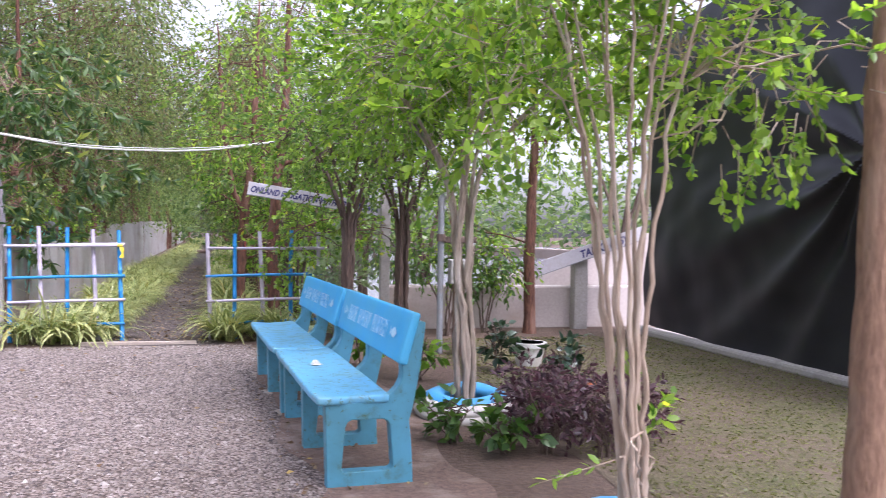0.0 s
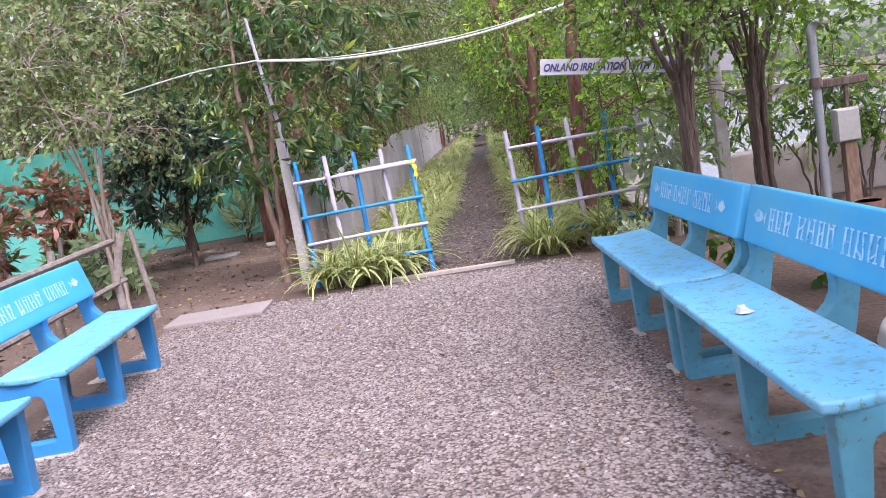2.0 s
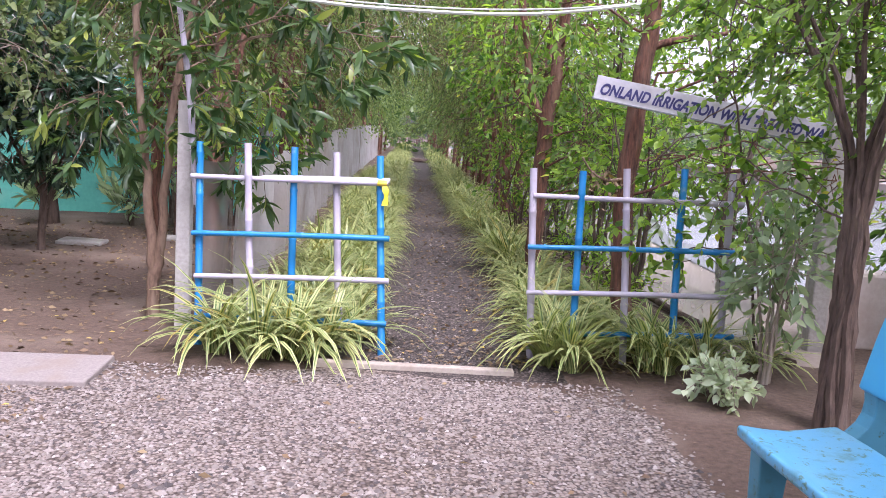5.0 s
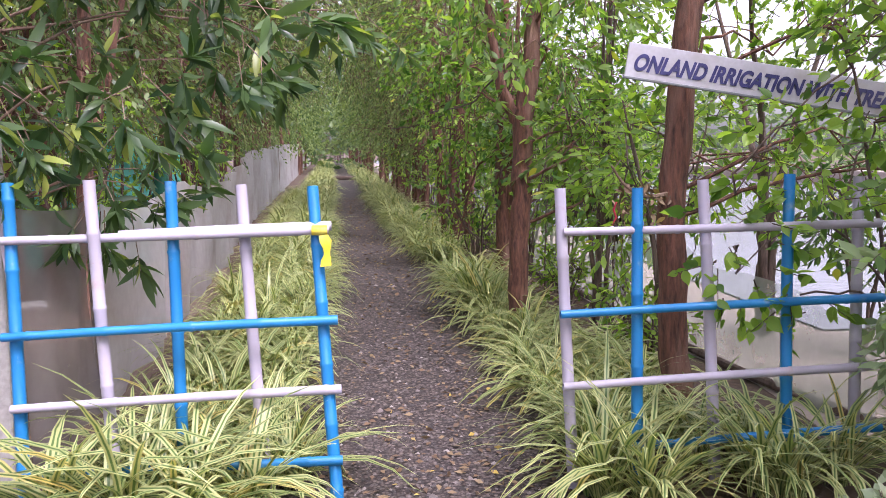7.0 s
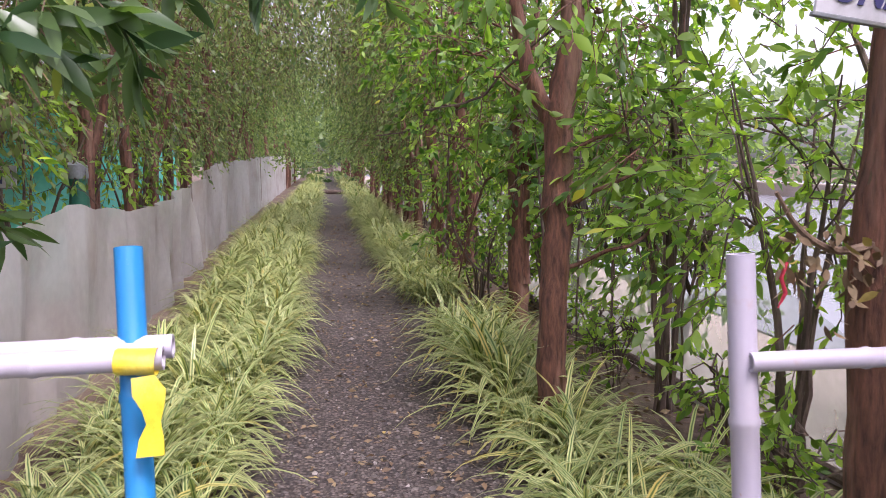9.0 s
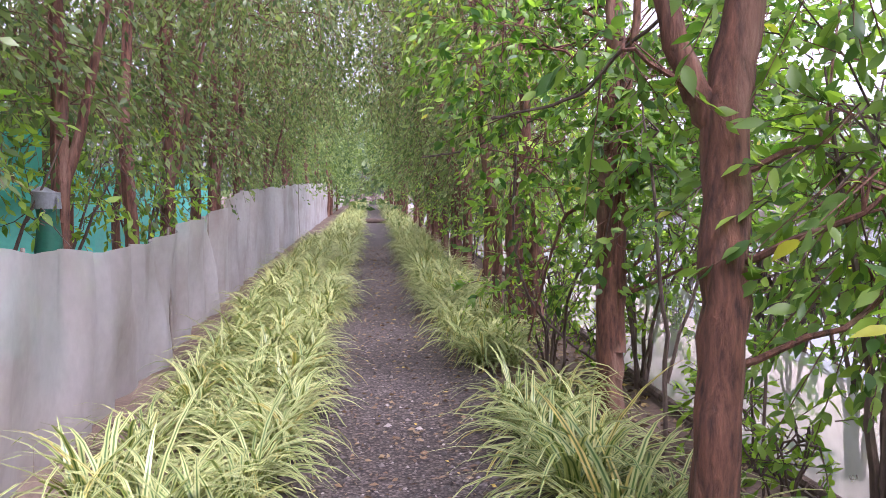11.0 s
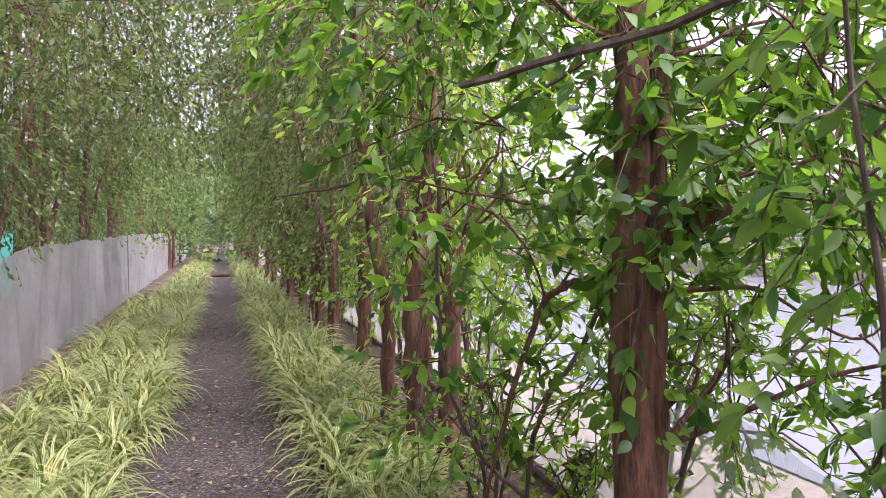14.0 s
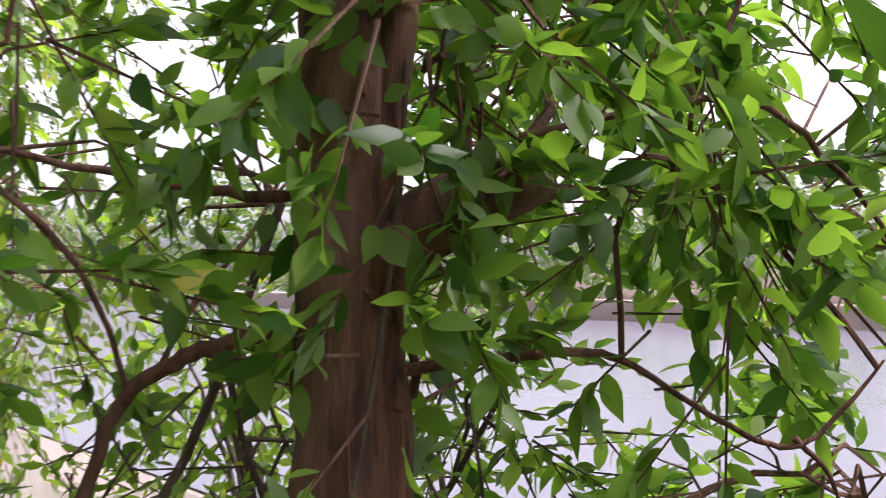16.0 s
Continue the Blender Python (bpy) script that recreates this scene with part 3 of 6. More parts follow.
tagged(part("tank_wall", slope, WHITE_WALL, None), "pale stained wall that rises behind the pond wall", "wall", "", "structure")
tagged(part("pond_bank", box(0.5, 60, 0.9, pose(17, 44, 0.1, 0, 0, 9), 0.05), BANK, None), "beige concrete bank on the pond's far side", "bank", "", "structure")
tagged(tube("water_hose", curved([(2.2, 12.9, 0.04), (1.85, 14.5, 0.04), (1.66, 17, 0.05), (1.5, 19, 0.05), (1.6, 24, 0.04), (1.5, 34, 0.04), (1.0, 50, 0.04)], 8), 0.03, DARK_BARK, None, "", 8), "black irrigation hose along the foot of the net", "hose")

# ---- fences of painted bamboo at the mouth of the lane ----
tagged(part("threshold", box(1.25, 0.07, 0.06, pose(-0.42, 12.36, 0.01), 0.008), SILL, None), "narrow worn concrete threshold strip across the path", "threshold", "", "structure")


def cane(parent, name, a, b, r0, r1, mat, label, seed, hollow=True):
    """A painted bamboo cane with swollen nodes and, where its end shows, a hollow top."""
    r = random.Random(seed)
    L = (b - a).length
    v, f, pts, rad = [], [], [], []
    q, bend = 0.0, Vector((r.uniform(-0.008, 0.008), r.uniform(-0.008, 0.008), r.uniform(-0.006, 0.006)))
    nodes = []
    d = r.uniform(0.05, 0.25)
    while d < L - 0.04:
        nodes.append(d)
        d += r.uniform(0.24, 0.34)
    stops = sorted([(0.0, 1.0), (L, 1.0)] + [(n + o, k) for n in nodes for o, k in ((-0.012, 0.99), (-0.004, 1.1), (0.004, 1.1), (0.012, 0.98))])
    for d, k in stops:
        q = min(max(d / L, 0), 1)
        pts.append(a.lerp(b, q) + bend * math.sin(q * math.pi))
        rad.append((r0 + (r1 - r0) * q) * k)
    tube_data(pts, rad, 14, v, f, False)
    for k, sgn in ((0, 1), (len(v) - 14, -1)):
        end = pts[0] if k == 0 else pts[-1]
        down = (pts[-1] - pts[0]).normalized() * 0.07 * sgn
        s = len(v)
        v += [end + (v[k + i] - end) * 0.72 for i in range(14)]
        v += [v[s + i] + down for i in range(14)]
        for i in range(14):
            j = (i + 1) % 14
            f += [(k + i, k + j, s + j, s + i), (s + i, s + j, s + 14 + j, s + 14 + i)]
        f.append(tuple(range(s + 14, s + 28)))
    return mesh_object(name, v, f, mat, parent, label)


def cane_fence(name, label, posts, rails):
    """posts and rails: both ends and whether white."""
    t = thing(name, pose(posts[0][0], posts[0][1], 0), label, "fence", "cane fences at the lane")
    inv = t.matrix_world.inverted()
    for k, (x0, y0, z0, x1, y1, z1, white) in enumerate(posts):
        cane(t, "post", inv @ Vector((x0, y0, z0)), inv @ Vector((x1, y1, z1)), 0.026, 0.024, PIPE_WHITE if white else PIPE_BLUE, "white painted bamboo" if white else "blue painted bamboo", 40 + k)
    for k, (x0, y0, z0, x1, y1, z1, white) in enumerate(rails):
        cane(t, "rail", inv @ Vector((x0, y0, z0)), inv @ Vector((x1, y1, z1)), 0.017, 0.02, PIPE_WHITE if white else PIPE_BLUE, "white painted bamboo rail" if white else "blue painted bamboo rail", 60 + k)
    return t


cane_fence("bamboo_fence", "fence of blue and white painted bamboo with yellow ribbon",
           [(-1.86, 12.72, 0.0, -1.92, 12.91, 1.33, False), (-1.52, 12.78, 0.0, -1.593, 12.86, 1.34, True), (-1.28, 12.88, 0.0, -1.297, 12.94, 1.33, False),
            (-0.93, 12.83, 0.0, -1.02, 12.98, 1.31, True), (-0.64, 12.68, 0.0, -0.726, 12.97, 1.30, False)],
           [(-1.96, 12.85, 1.105, -0.66, 12.9, 1.125, True), (-1.5, 12.9, 1.118, -0.65, 12.93, 1.138, True), (-1.93, 12.78, 0.735, -0.63, 12.8, 0.765, False),
            (-1.9, 12.75, 0.455, -0.62, 12.76, 0.487, True), (-1.88, 12.71, 0.2, -0.62, 12.7, 0.21, False)])
cane_fence("bamboo_fence", "fence of blue and white painted bamboo overgrown by a shrub",
           [(0.36, 12.8, 0.0, 0.302, 12.86, 1.285, True), (0.64, 12.8, 0.0, 0.629, 12.84, 1.285, False), (0.99, 12.8, 0.0, 0.925, 12.87, 1.315, True),
            (1.32, 12.8, 0.0, 1.314, 12.87, 1.335, False), (1.66, 12.85, 0.0, 1.65, 12.9, 1.32, True)],
           [(0.31, 12.83, 1.105, 1.72, 12.84, 1.12, True), (0.29, 12.78, 0.765, 1.72, 12.79, 0.8, False), (0.3, 12.76, 0.462, 1.66, 12.77, 0.5, True), (0.55, 12.73, 0.2, 1.7, 12.73, 0.24, False)])


def ribbon():
    t = thing("ribbon", pose(-0.69, 12.88, 1.122) @ Matrix.Diagonal((0.8, 1, 0.85, 1)), "torn yellow plastic ribbon tied round the fence rail", "ribbon")
    v, f = [], []
    tube_data([(-0.05, 0, 0.004), (0.03, 0, 0.002)], [0.025, 0.026], 10, v, f, False)
    mesh_object("knot", v, f, RIBBON, t)
    v, f = [], []
    for i in range(6):
        z = -0.02 - i * 0.03
        w = 0.022 + 0.008 * math.sin(i * 1.7)
        x = 0.01 + 0.004 * i + 0.01 * math.sin(i * 0.9)
        v += [(x - w, -0.034 - 0.01 * math.sin(i * 1.3), z), (x + w, -0.034 + 0.008 * math.sin(i), z + 0.006),
              (x - w, -0.031 - 0.01 * math.sin(i * 1.3), z), (x + w, -0.031 + 0.008 * math.sin(i), z + 0.006)]
    for i in range(5):
        a = i * 4
        f += [(a, a + 1, a + 5, a + 4), (a + 2, a + 6, a + 7, a + 3), (a, a + 4, a + 6, a + 2), (a + 1, a + 3, a + 7, a + 5)]
    mesh_object("tail", v, f, RIBBON, t)


ribbon()


def concrete_post(x, y, h, w, label, lean=0.0):
    t = box(w, w * 0.9, h, pose(0, 0, h / 2 - 0.02), 0.012)
    for q in t.verts:
        q.co.x += 0.004 * math.sin(q.co.z * 9)
    ob = part("concrete_post", t, CONCRETE, None)
    ob.matrix_world = pose(x, y, 0, 0, lean, 0)
    return tagged(ob, label, "post")


concrete_post(-2.07, 13.1, 1.62, 0.1, "weathered grey concrete post at the fence's end")
concrete_post(2.6, 13.5, 2.15, 0.13, "tall weathered concrete post behind the sign")
concrete_post(5.4, 13.45, 1.15, 0.2, "short whitish concrete pillar by the pond wall")
tagged(tube("leaning_pole", [(-1.96, 13.0, 0.9), (-2.02, 12.98, 1.7), (-2.08, 12.94, 2.2), (-2.14, 12.9, 2.86)], [0.022, 0.021, 0.018, 0.016], PIPE_WHITE, None, "", 8),
       "thin white pole tied leaning on the concrete post", "pole")


def rope(points, r, label):
    tagged(tube("rope", curved(points, 8), r, ROPE, None, "", 6), label, "rope")


rope([(-2.1, 12.9, 2.41), (-1.3, 12.98, 2.3), (-0.5, 13.05, 2.28), (0.3, 13.2, 2.33), (1.12, 13.5, 2.49)], 0.013, "pale rope sagging over the lane's mouth")
rope([(-2.1, 12.9, 2.42), (-1.3, 12.99, 2.325), (-0.4, 13.07, 2.31), (0.4, 13.22, 2.37), (1.13, 13.52, 2.5)], 0.006, "thin pale cord beside the sagging rope")
rope([(-2.1, 12.9, 2.42), (-2.9, 13.1, 2.43), (-4.2, 13.3, 2.3)], 0.008, "pale rope from the pole into the trees")


# ---- signs ----
def sign(m, length, height, words, size, label, text_x, shear, squeeze, mat=SIGN_WHITE):
    t = thing("sign_board", m, label, "sign")
    part("board", box(length, 0.012, height, pose(length / 2, 0, -height / 2), 0.003), mat, t)
    part("edge", box(length + 0.012, 0.02, 0.012, pose(length / 2, 0, -height), 0.003), STEEL, t, "thin metal edge strip")
    text_mesh(words, size, SIGN_INK, t, pose(text_x, -0.0085, -height * 0.56, 90), "dark blue hand-painted capitals", shear, squeeze)
    return t


sign(pose(0.8, 13.5, 1.965, 0, 8.3, 0), 2.05, 0.17, "ONLAND IRRIGATION WITH TREATED WA", 0.112, "white hand-painted sign board hung slanting on a tree", 0.03, 0.32, 0.775)
sign(pose(4.62, 13.28, 0.92, 0, -18.5, 0), 1.75, 0.19, "TANKS (1-5)", 0.15, "white sign board leaning aslant by the pond wall", 0.72, 0.15, 0.9)

sign(pose(-4.12, 19.3, 1.45, 0, 2, 0), 0.93, 0.2, "LANT", 0.15, "white sign board before the turquoise net", 0.6, 0.0, 0.75)
for x in (-4.0, -3.35):
    tagged(tube("sign_stake", [(x, 19.34, 0), (x, 19.34, 1.45)], 0.02, OLD_WOOD, None, "", 8), "thin stake that holds a sign board", "stake")

# ---- shade nets ----
def net(name, line, top, mat, label, bottom=lambda s: 0.0, fold=0.05, thick=0.004, step=0.12, rows=7, seed=0, category="net"):
    """A hung net along line, with folds and a slack upper edge."""
    pts = []
    for (x0, y0), (x1, y1) in zip(line, line[1:]):
        n = max(1, int(math.hypot(x1 - x0, y1 - y0) / step))
        pts += [(x0 + (x1 - x0) * i / n, y0 + (y1 - y0) * i / n) for i in range(n)]
    pts.append(line[-1])
    v, f = [], []
    for i, (x, y) in enumerate(pts):
        a, b = pts[max(0, i - 1)], pts[min(len(pts) - 1, i + 1)]
        d = Vector((b[0] - a[0], b[1] - a[1], 0)).normalized()
        nx, ny = -d.y, d.x
        for k in range(rows):
            q = k / (rows - 1)
            z = bottom(y) + (top(y) - bottom(y)) * q
            o = fold * (noise.noise((x * 1.9, y * 1.9, q * 0.8 + seed)) + 0.5 * noise.noise((x * 5, y * 5, q + seed)))
            v.append((x + nx * o, y + ny * o, z))
    for i in range(len(pts) - 1):
        for k in range(rows - 1):
            a = i * rows + k
            f.append((a, a + rows, a + rows + 1, a + 1))
    return tagged(mesh_object(name, v, f, mat), label, category, "", "structure")


YS = [14.2, 15.5, 17, 18.5, 20.6, 22, 24, 26, 28, 31, 35, 40, 47, 55, 80, 110]
net("lane_net", [(net_x(y), y) for y in YS], net_top, NET, "whitish woven shade net hung as a waist-high fence", fold=0.13)
net("dark_net", [(-2.02, 13.16), (-1.96, 13.7), (-1.97, 14.22)], lambda y: 1.25 - 0.08 * math.sin((y - 13.1) * 2.8), DARK_NET, "torn dark see-through mesh between post and shade net", fold=0.1, step=0.06, seed=3)
for y in (14.22, 15.4, 17.6, 20.9, 23.4, 26.5, 30, 34, 39, 45):
    tagged(tube("net_stake", [(net_x(y) - 0.03, y, 0), (net_x(y) - 0.035, y, net_top(y) * 0.6), (net_x(y) - 0.04, y, net_top(y) + 0.03)], 0.012, OLD_WOOD, None, "", 6),
           "thin wooden stake that holds the shade net", "stake", "stakes along the net")
net("pond_net", [(2.05, 13.3), (1.9, 14.4), (1.72, 17), (1.62, 19), (1.7, 24), (1.5, 34), (1.05, 50)], lambda y: 0.68 + 0.09 * math.sin(y * 1.7) + 0.05 * math.sin(y * 4.1), LOW_NET,
    "low see-through pale net beside the pond", fold=0.12, seed=4)
net("turquoise_net", [(-6.2, 20.6), (-6.4, 30), (-6.6, 44)], lambda y: 2.0 + 0.1 * math.sin(y * 2.3), TURQ, "turquoise shade net behind the lane trees", fold=0.12, seed=9, step=0.3)
net("turquoise_net", [(-11.5, 19.2), (-6.5, 19.8), (-4.0, 20.2), (-3.2, 20.6)], lambda y: 2.05 + 0.12 * math.sin(y * 3.3), TURQ, "bright turquoise shade net", bottom=lambda y: 1.35, fold=0.16, seed=7)
net("turquoise_wall", [(-11.6, 19.4), (-6.5, 20.0), (-4.0, 20.4), (-3.2, 20.8)], lambda y: 1.42, TURQ_WALL, "turquoise sheet fence behind the small trees", fold=0.03, seed=8)


def tarpaulin():
    """A black sheet pulled together at one point, so that folds run out of it."""
    v, f = [], []
    nu, nv = 230, 170
    gx, gz = 0.72, 0.47
    for i in range(nu):
        for k in range(nv):
            u, q = i / (nu - 1), k / (nv - 1)
            y, z = 12.85 - 6.5 * u, 0.12 + 3.9 * q + 0.5 * u * q - 0.12 * u * (1 - q)
            du, dz = u - gx, q - gz
            d = math.hypot(du * 1.6, dz)
            a = math.atan2(dz, du * 1.6)
            ridge = sum(h * math.exp(-((math.atan2(math.sin(a - c), math.cos(a - c)) / (1.35 * w)) ** 2)) for c, h, w in ((2.75, 1.0, 0.07), (3.05, -0.7, 0.09), (3.4, 0.9, 0.06), (3.75, 1.1, 0.07), (4.1, 0.7, 0.08), (2.3, 0.6, 0.09), (1.6, 0.6, 0.12), (0.4, 0.8, 0.1), (-0.5, 0.8, 0.1)))
            o = -0.17 * ridge * math.exp(-d * 1.5) * min(1, d * 6) - 0.25 * math.exp(-(d * 7) ** 2) + 0.07 * noise.noise((u * 4, q * 4, 2)) + 0.02 * noise.noise((u * 14, q * 14, 5))
            v.append((6.15 - 0.1 * u + o, y, z))
    for i in range(nu - 1):
        for k in range(nv - 1):
            a = i * nv + k
            f.append((a, a + nv, a + nv + 1, a + 1))
    t = thing("tarpaulin", pose(0, 0, 0), "tall black tarpaulin pulled into folds over a frame", "tarpaulin")
    ob = mesh_object("sheet", v, f, TARP, t)
    mod = ob.modifiers.new("thickness", "SOLIDIFY")
    mod.thickness = 0.006
    for y in (12.8, 9.6, 6.4):
        tube("frame_post", [(6.3, y, 0), (6.3, y, 4.3)], 0.03, STEEL, t, "steel frame post")
    tube("frame_beam", [(6.3, 13.0, 4.02), (6.25, 6.2, 4.45)], 0.025, STEEL, t, "steel frame beam")


tarpaulin()
tagged(part("tarpaulin_kerb", box(0.25, 7, 0.1, pose(6.1, 9.5, 0.04), 0.03), CONCRETE, None), "pale kerb under the tarpaulin", "kerb", "", "structure")


# ---- benches ----
def leg_profile():
    """A cast leg seen from its end: foot bar, opening, and the rise that holds the back."""
    outer = [(0.085, 0.0), (0.545, 0.0), (0.535, 0.2), (0.52, 0.34), (0.545, 0.44), (0.575, 0.6), (0.605, 0.86), (0.56, 0.87), (0.53, 0.74), (0.505, 0.655),
             (0.475, 0.64), (0.48, 0.6), (0.475, 0.56), (0.455, 0.52), (0.42, 0.485), (0.37, 0.455), (0.07, 0.44)]
    hole = [(0.16, 0.1), (0.17, 0.085), (0.42, 0.085), (0.435, 0.1), (0.415, 0.32), (0.40, 0.345), (0.375, 0.355), (0.21, 0.355), (0.19, 0.345), (0.178, 0.32)]
    return outer, hole


def bench_leg(parent, x, first):
    bm = bmesh.new()
    outer, hole = leg_profile()
    th = 0.085
    loops = []
    for pts in (outer, hole):
        vs = [bm.verts.new((-th / 2, y, z)) for y, z in pts]
        for i, q in enumerate(vs):
            loops.append(bm.edges.new((q, vs[(i + 1) % len(vs)])))
    bmesh.ops.triangle_fill(bm, use_beauty=True, edges=loops)
    g = bmesh.ops.extrude_face_region(bm, geom=bm.faces[:])
    bmesh.ops.translate(bm, vec=(th, 0, 0), verts=[e for e in g["geom"] if isinstance(e, bmesh.types.BMVert)])
    bmesh.ops.recalc_face_normals(bm, faces=bm.faces)
    sharp = [e for e in bm.edges if len(e.link_faces) == 2 and e.calc_face_angle(0) > 0.7]
    bmesh.ops.bevel(bm, geom=sharp, offset=0.006, segments=2, affect="EDGES", profile=0.5, clamp_overlap=True)
    bm.transform(pose(x, 0, 0))
    return part("leg", bm, first, parent, "cast leg with an opening, mossy at the foot")


def glyph_bars(parent, m, count, seed):
    """Lettering of a name, kept to plain bars of its size and colour, with a plain fish shape at each end."""
    r = random.Random(seed)
    x = 0.3
    for word in count:
        bm = bmesh.new()
        for _ in range(word):
            w = r.uniform(0.05, 0.07)
            tall = r.uniform(0.088, 0.098)
            for dx, thick in ((0, 0.013), (w * 0.72, 0.006)):
                bmesh.ops.create_cube(bm, size=1, matrix=pose(x + dx, 0, 0, 0, r.choice((0, 0, -14, 14)) if dx else 0) @ Matrix.Diagonal((thick, 0.003, tall, 1)))
                for z in (-0.5, 0.5):
                    bmesh.ops.create_cube(bm, size=1, matrix=pose(x + dx, 0, z * tall) @ Matrix.Diagonal((0.026, 0.003, 0.006, 1)))
            bmesh.ops.create_cube(bm, size=1, matrix=pose(x + w * 0.36, 0, r.choice((-0.03, 0.0, 0.03)), 0, r.choice((0, 30, -30))) @ Matrix.Diagonal((w * 0.75, 0.003, 0.008, 1)))
            x += w + 0.032
        x += 0.05
        bm.transform(m)
        part("lettering", bm, LETTER, parent, "faded white lettering")
    for cx, s in ((0.17, 1), (x + 0.07, -1)):
        bm = bmesh.new()
        f = [(-0.07, 0.0), (-0.02, 0.035), (0.03, 0.022), (0.055, 0.0), (0.085, 0.03), (0.08, -0.03), (0.055, -0.004), (0.03, -0.02), (-0.02, -0.03)]
        bm.faces.new([bm.verts.new((cx + a * s, -0.0015, b)) for a, b in f])
        bm.transform(m)
        part("fish_mark", bm, LETTER, parent, "faded white painted fish")


def bench(m, label, length=1.82, seed=1, leg=None):
    t = thing("bench", m, label, "bench", "blue benches round the yard")
    r = random.Random(seed)
    seat = box(length, 0.40, 0.045, pose(0, 0.21, 0.463), 0.014, 3)
    bmesh.ops.subdivide_edges(seat, edges=[e for e in seat.edges if e.calc_length() > 0.25], cuts=9, use_grid_fill=True)
    for q in seat.verts:
        s = q.co.y / 0.4
        q.co.z += 0.012 * (s - 0.5) ** 2 * 4 - 0.006 + 0.004 * noise.noise(q.co * 4 + Vector((seed, 0, 0)))
        if abs(q.co.x) > length / 2 - 0.03:
            q.co.x += 0.012 * math.sin(q.co.y * 16 + seed) * (1 if q.co.x > 0 else -1)
            q.co.y += 0.01 * (1 if q.co.y < 0.2 else -0.5)
    part("seat", seat, SEAT, t, "worn pale blue seat slab with chipped green edges", True)
    back = box(length, 0.05, 0.285, None, 0.014, 3)
    bmesh.ops.subdivide_edges(back, edges=[e for e in back.edges if e.calc_length() > 0.22], cuts=7, use_grid_fill=True)
    for q in back.verts:
        q.co.y += 0.004 * noise.noise(q.co * 5 + Vector((seed, 3, 0)))
    bm_pose = pose(0, 0.515, 0.775, -15)
    back.transform(bm_pose)
    part("backrest", back, BLUE, t, "bright blue backrest slab, paint worn at the edges", True)
    for x in (-length / 2 + 0.055, 0.02, length / 2 - 0.055):
        bench_leg(t, x, leg or LEG)
        pad = box(0.2 + r.uniform(-0.03, 0.05), 0.52, 0.02, pose(x + r.uniform(-0.03, 0.03), 0.32 + r.uniform(-0.04, 0.03), 0.0, 0, 0, r.uniform(-8, 8)), 0.012)
        bmesh.ops.subdivide_edges(pad, edges=[e for e in pad.edges if e.calc_length() > 0.1], cuts=4, use_grid_fill=True)
        for q in pad.verts:
            q.co += Vector((noise.noise(q.co * 9) * 0.03, noise.noise(q.co * 9 + Vector((5, 0, 0))) * 0.03, 0))
        part("footing", pad, SLAB if r.random() < 0.5 else SILL, t, "rough cement footing", True)
    glyph_bars(t, bm_pose @ pose(-length / 2 + 0.02, -0.0275, 0.0), (3, 4, 4), seed)
    return t


bench(pose(0.966, 7.36, 0, 0, 0, -86.2), "sky blue painted cement bench with faded white lettering", 1.82, 1)
bench(pose(0.826, 9.235, 0, 0, 0, -86.0), "sky blue painted cement bench behind another, mossy legs", 1.82, 2)
bench(pose(-2.39, 9.33, 0, 0, 0, 96.6), "sky blue painted cement bench by the wooden rail", 1.82, 3, LEG_BLUE)
bench(pose(-2.12, 7.05, 0, 0, 0, 95.5), "sky blue painted cement bench with a chipped leg", 1.82, 4, LEG_BLUE)
v, f = [], []
tube_data([(1.15, 7.58, 0.484), (1.15, 7.58, 0.497), (1.16, 7.58, 0.503)], [0.045, 0.036, 0.008], 9, v, f, True, 0.35, random.Random(4))
tagged(mesh_object("crumpled_paper", v, f, POT_WHITE, None, "", False), "small crumpled white paper lying on the bench", "paper")

# wooden rail behind the left benches
def rail_fence():
    t = thing("wooden_rail", pose(-3.5, 10.6, 0), "grey weathered stick fence with crooked rails", "fence")
    r = random.Random(5)
    for i, y in enumerate((-2.2, -1.1, 0.0, 1.0)):
        x = r.uniform(-0.1, 0.1)
        tube("stake", [(x, y, 0), (x + r.uniform(-0.05, 0.05), y + 0.03, 0.55), (x + r.uniform(-0.08, 0.08), y + 0.08, 0.98)], [0.04, 0.035, 0.032], OLD_WOOD, t, "", 8, 0.1, r)
    tube("rail", [(0, -2.5, 0.78), (0.04, -1, 0.84), (0.0, 1.15, 0.9)], 0.03, OLD_WOOD, t, "", 7, 0.12, r)
    tube("rail", [(0.02, -2.5, 0.4), (0.05, -1, 0.43), (0.03, 1.2, 0.52)], 0.025, OLD_WOOD, t, "", 7, 0.12, r)


rail_fence()
for x, y, h, dx in ((-3.49, 12.39, 0.95, -0.12), (-5.1, 13.6, 0.9, 0.08)):
    tagged(tube("stake", [(x, y, 0), (x + dx * 0.5, y, h * 0.5), (x + dx, y + 0.03, h)], [0.035, 0.03, 0.028], OLD_WOOD, None, "", 8, 0.1, random.Random(6)), "crooked grey wooden stake stuck in the soil", "stake")
slab = box(0.95, 0.55, 0.05, pose(-2.68, 11.92, 0.012, 0, 0, 4), 0.01)
tagged(part("paving_slab", slab, SLAB, None), "worn concrete slab sunk in the gravel's edge", "slab", "", "structure")
for i, (x, y, w) in enumerate(((-4.3, 16.9, 0.5), (-3.6, 17.6, 0.35), (-6.2, 16.1, 0.3))):
    tagged(part("flat_stone", box(w, w * 0.6, 0.05, pose(x, y, 0.02, 2, 1, 20 * i), 0.015), CONCRETE, None), "flat pale stone lying on the soil", "stone")


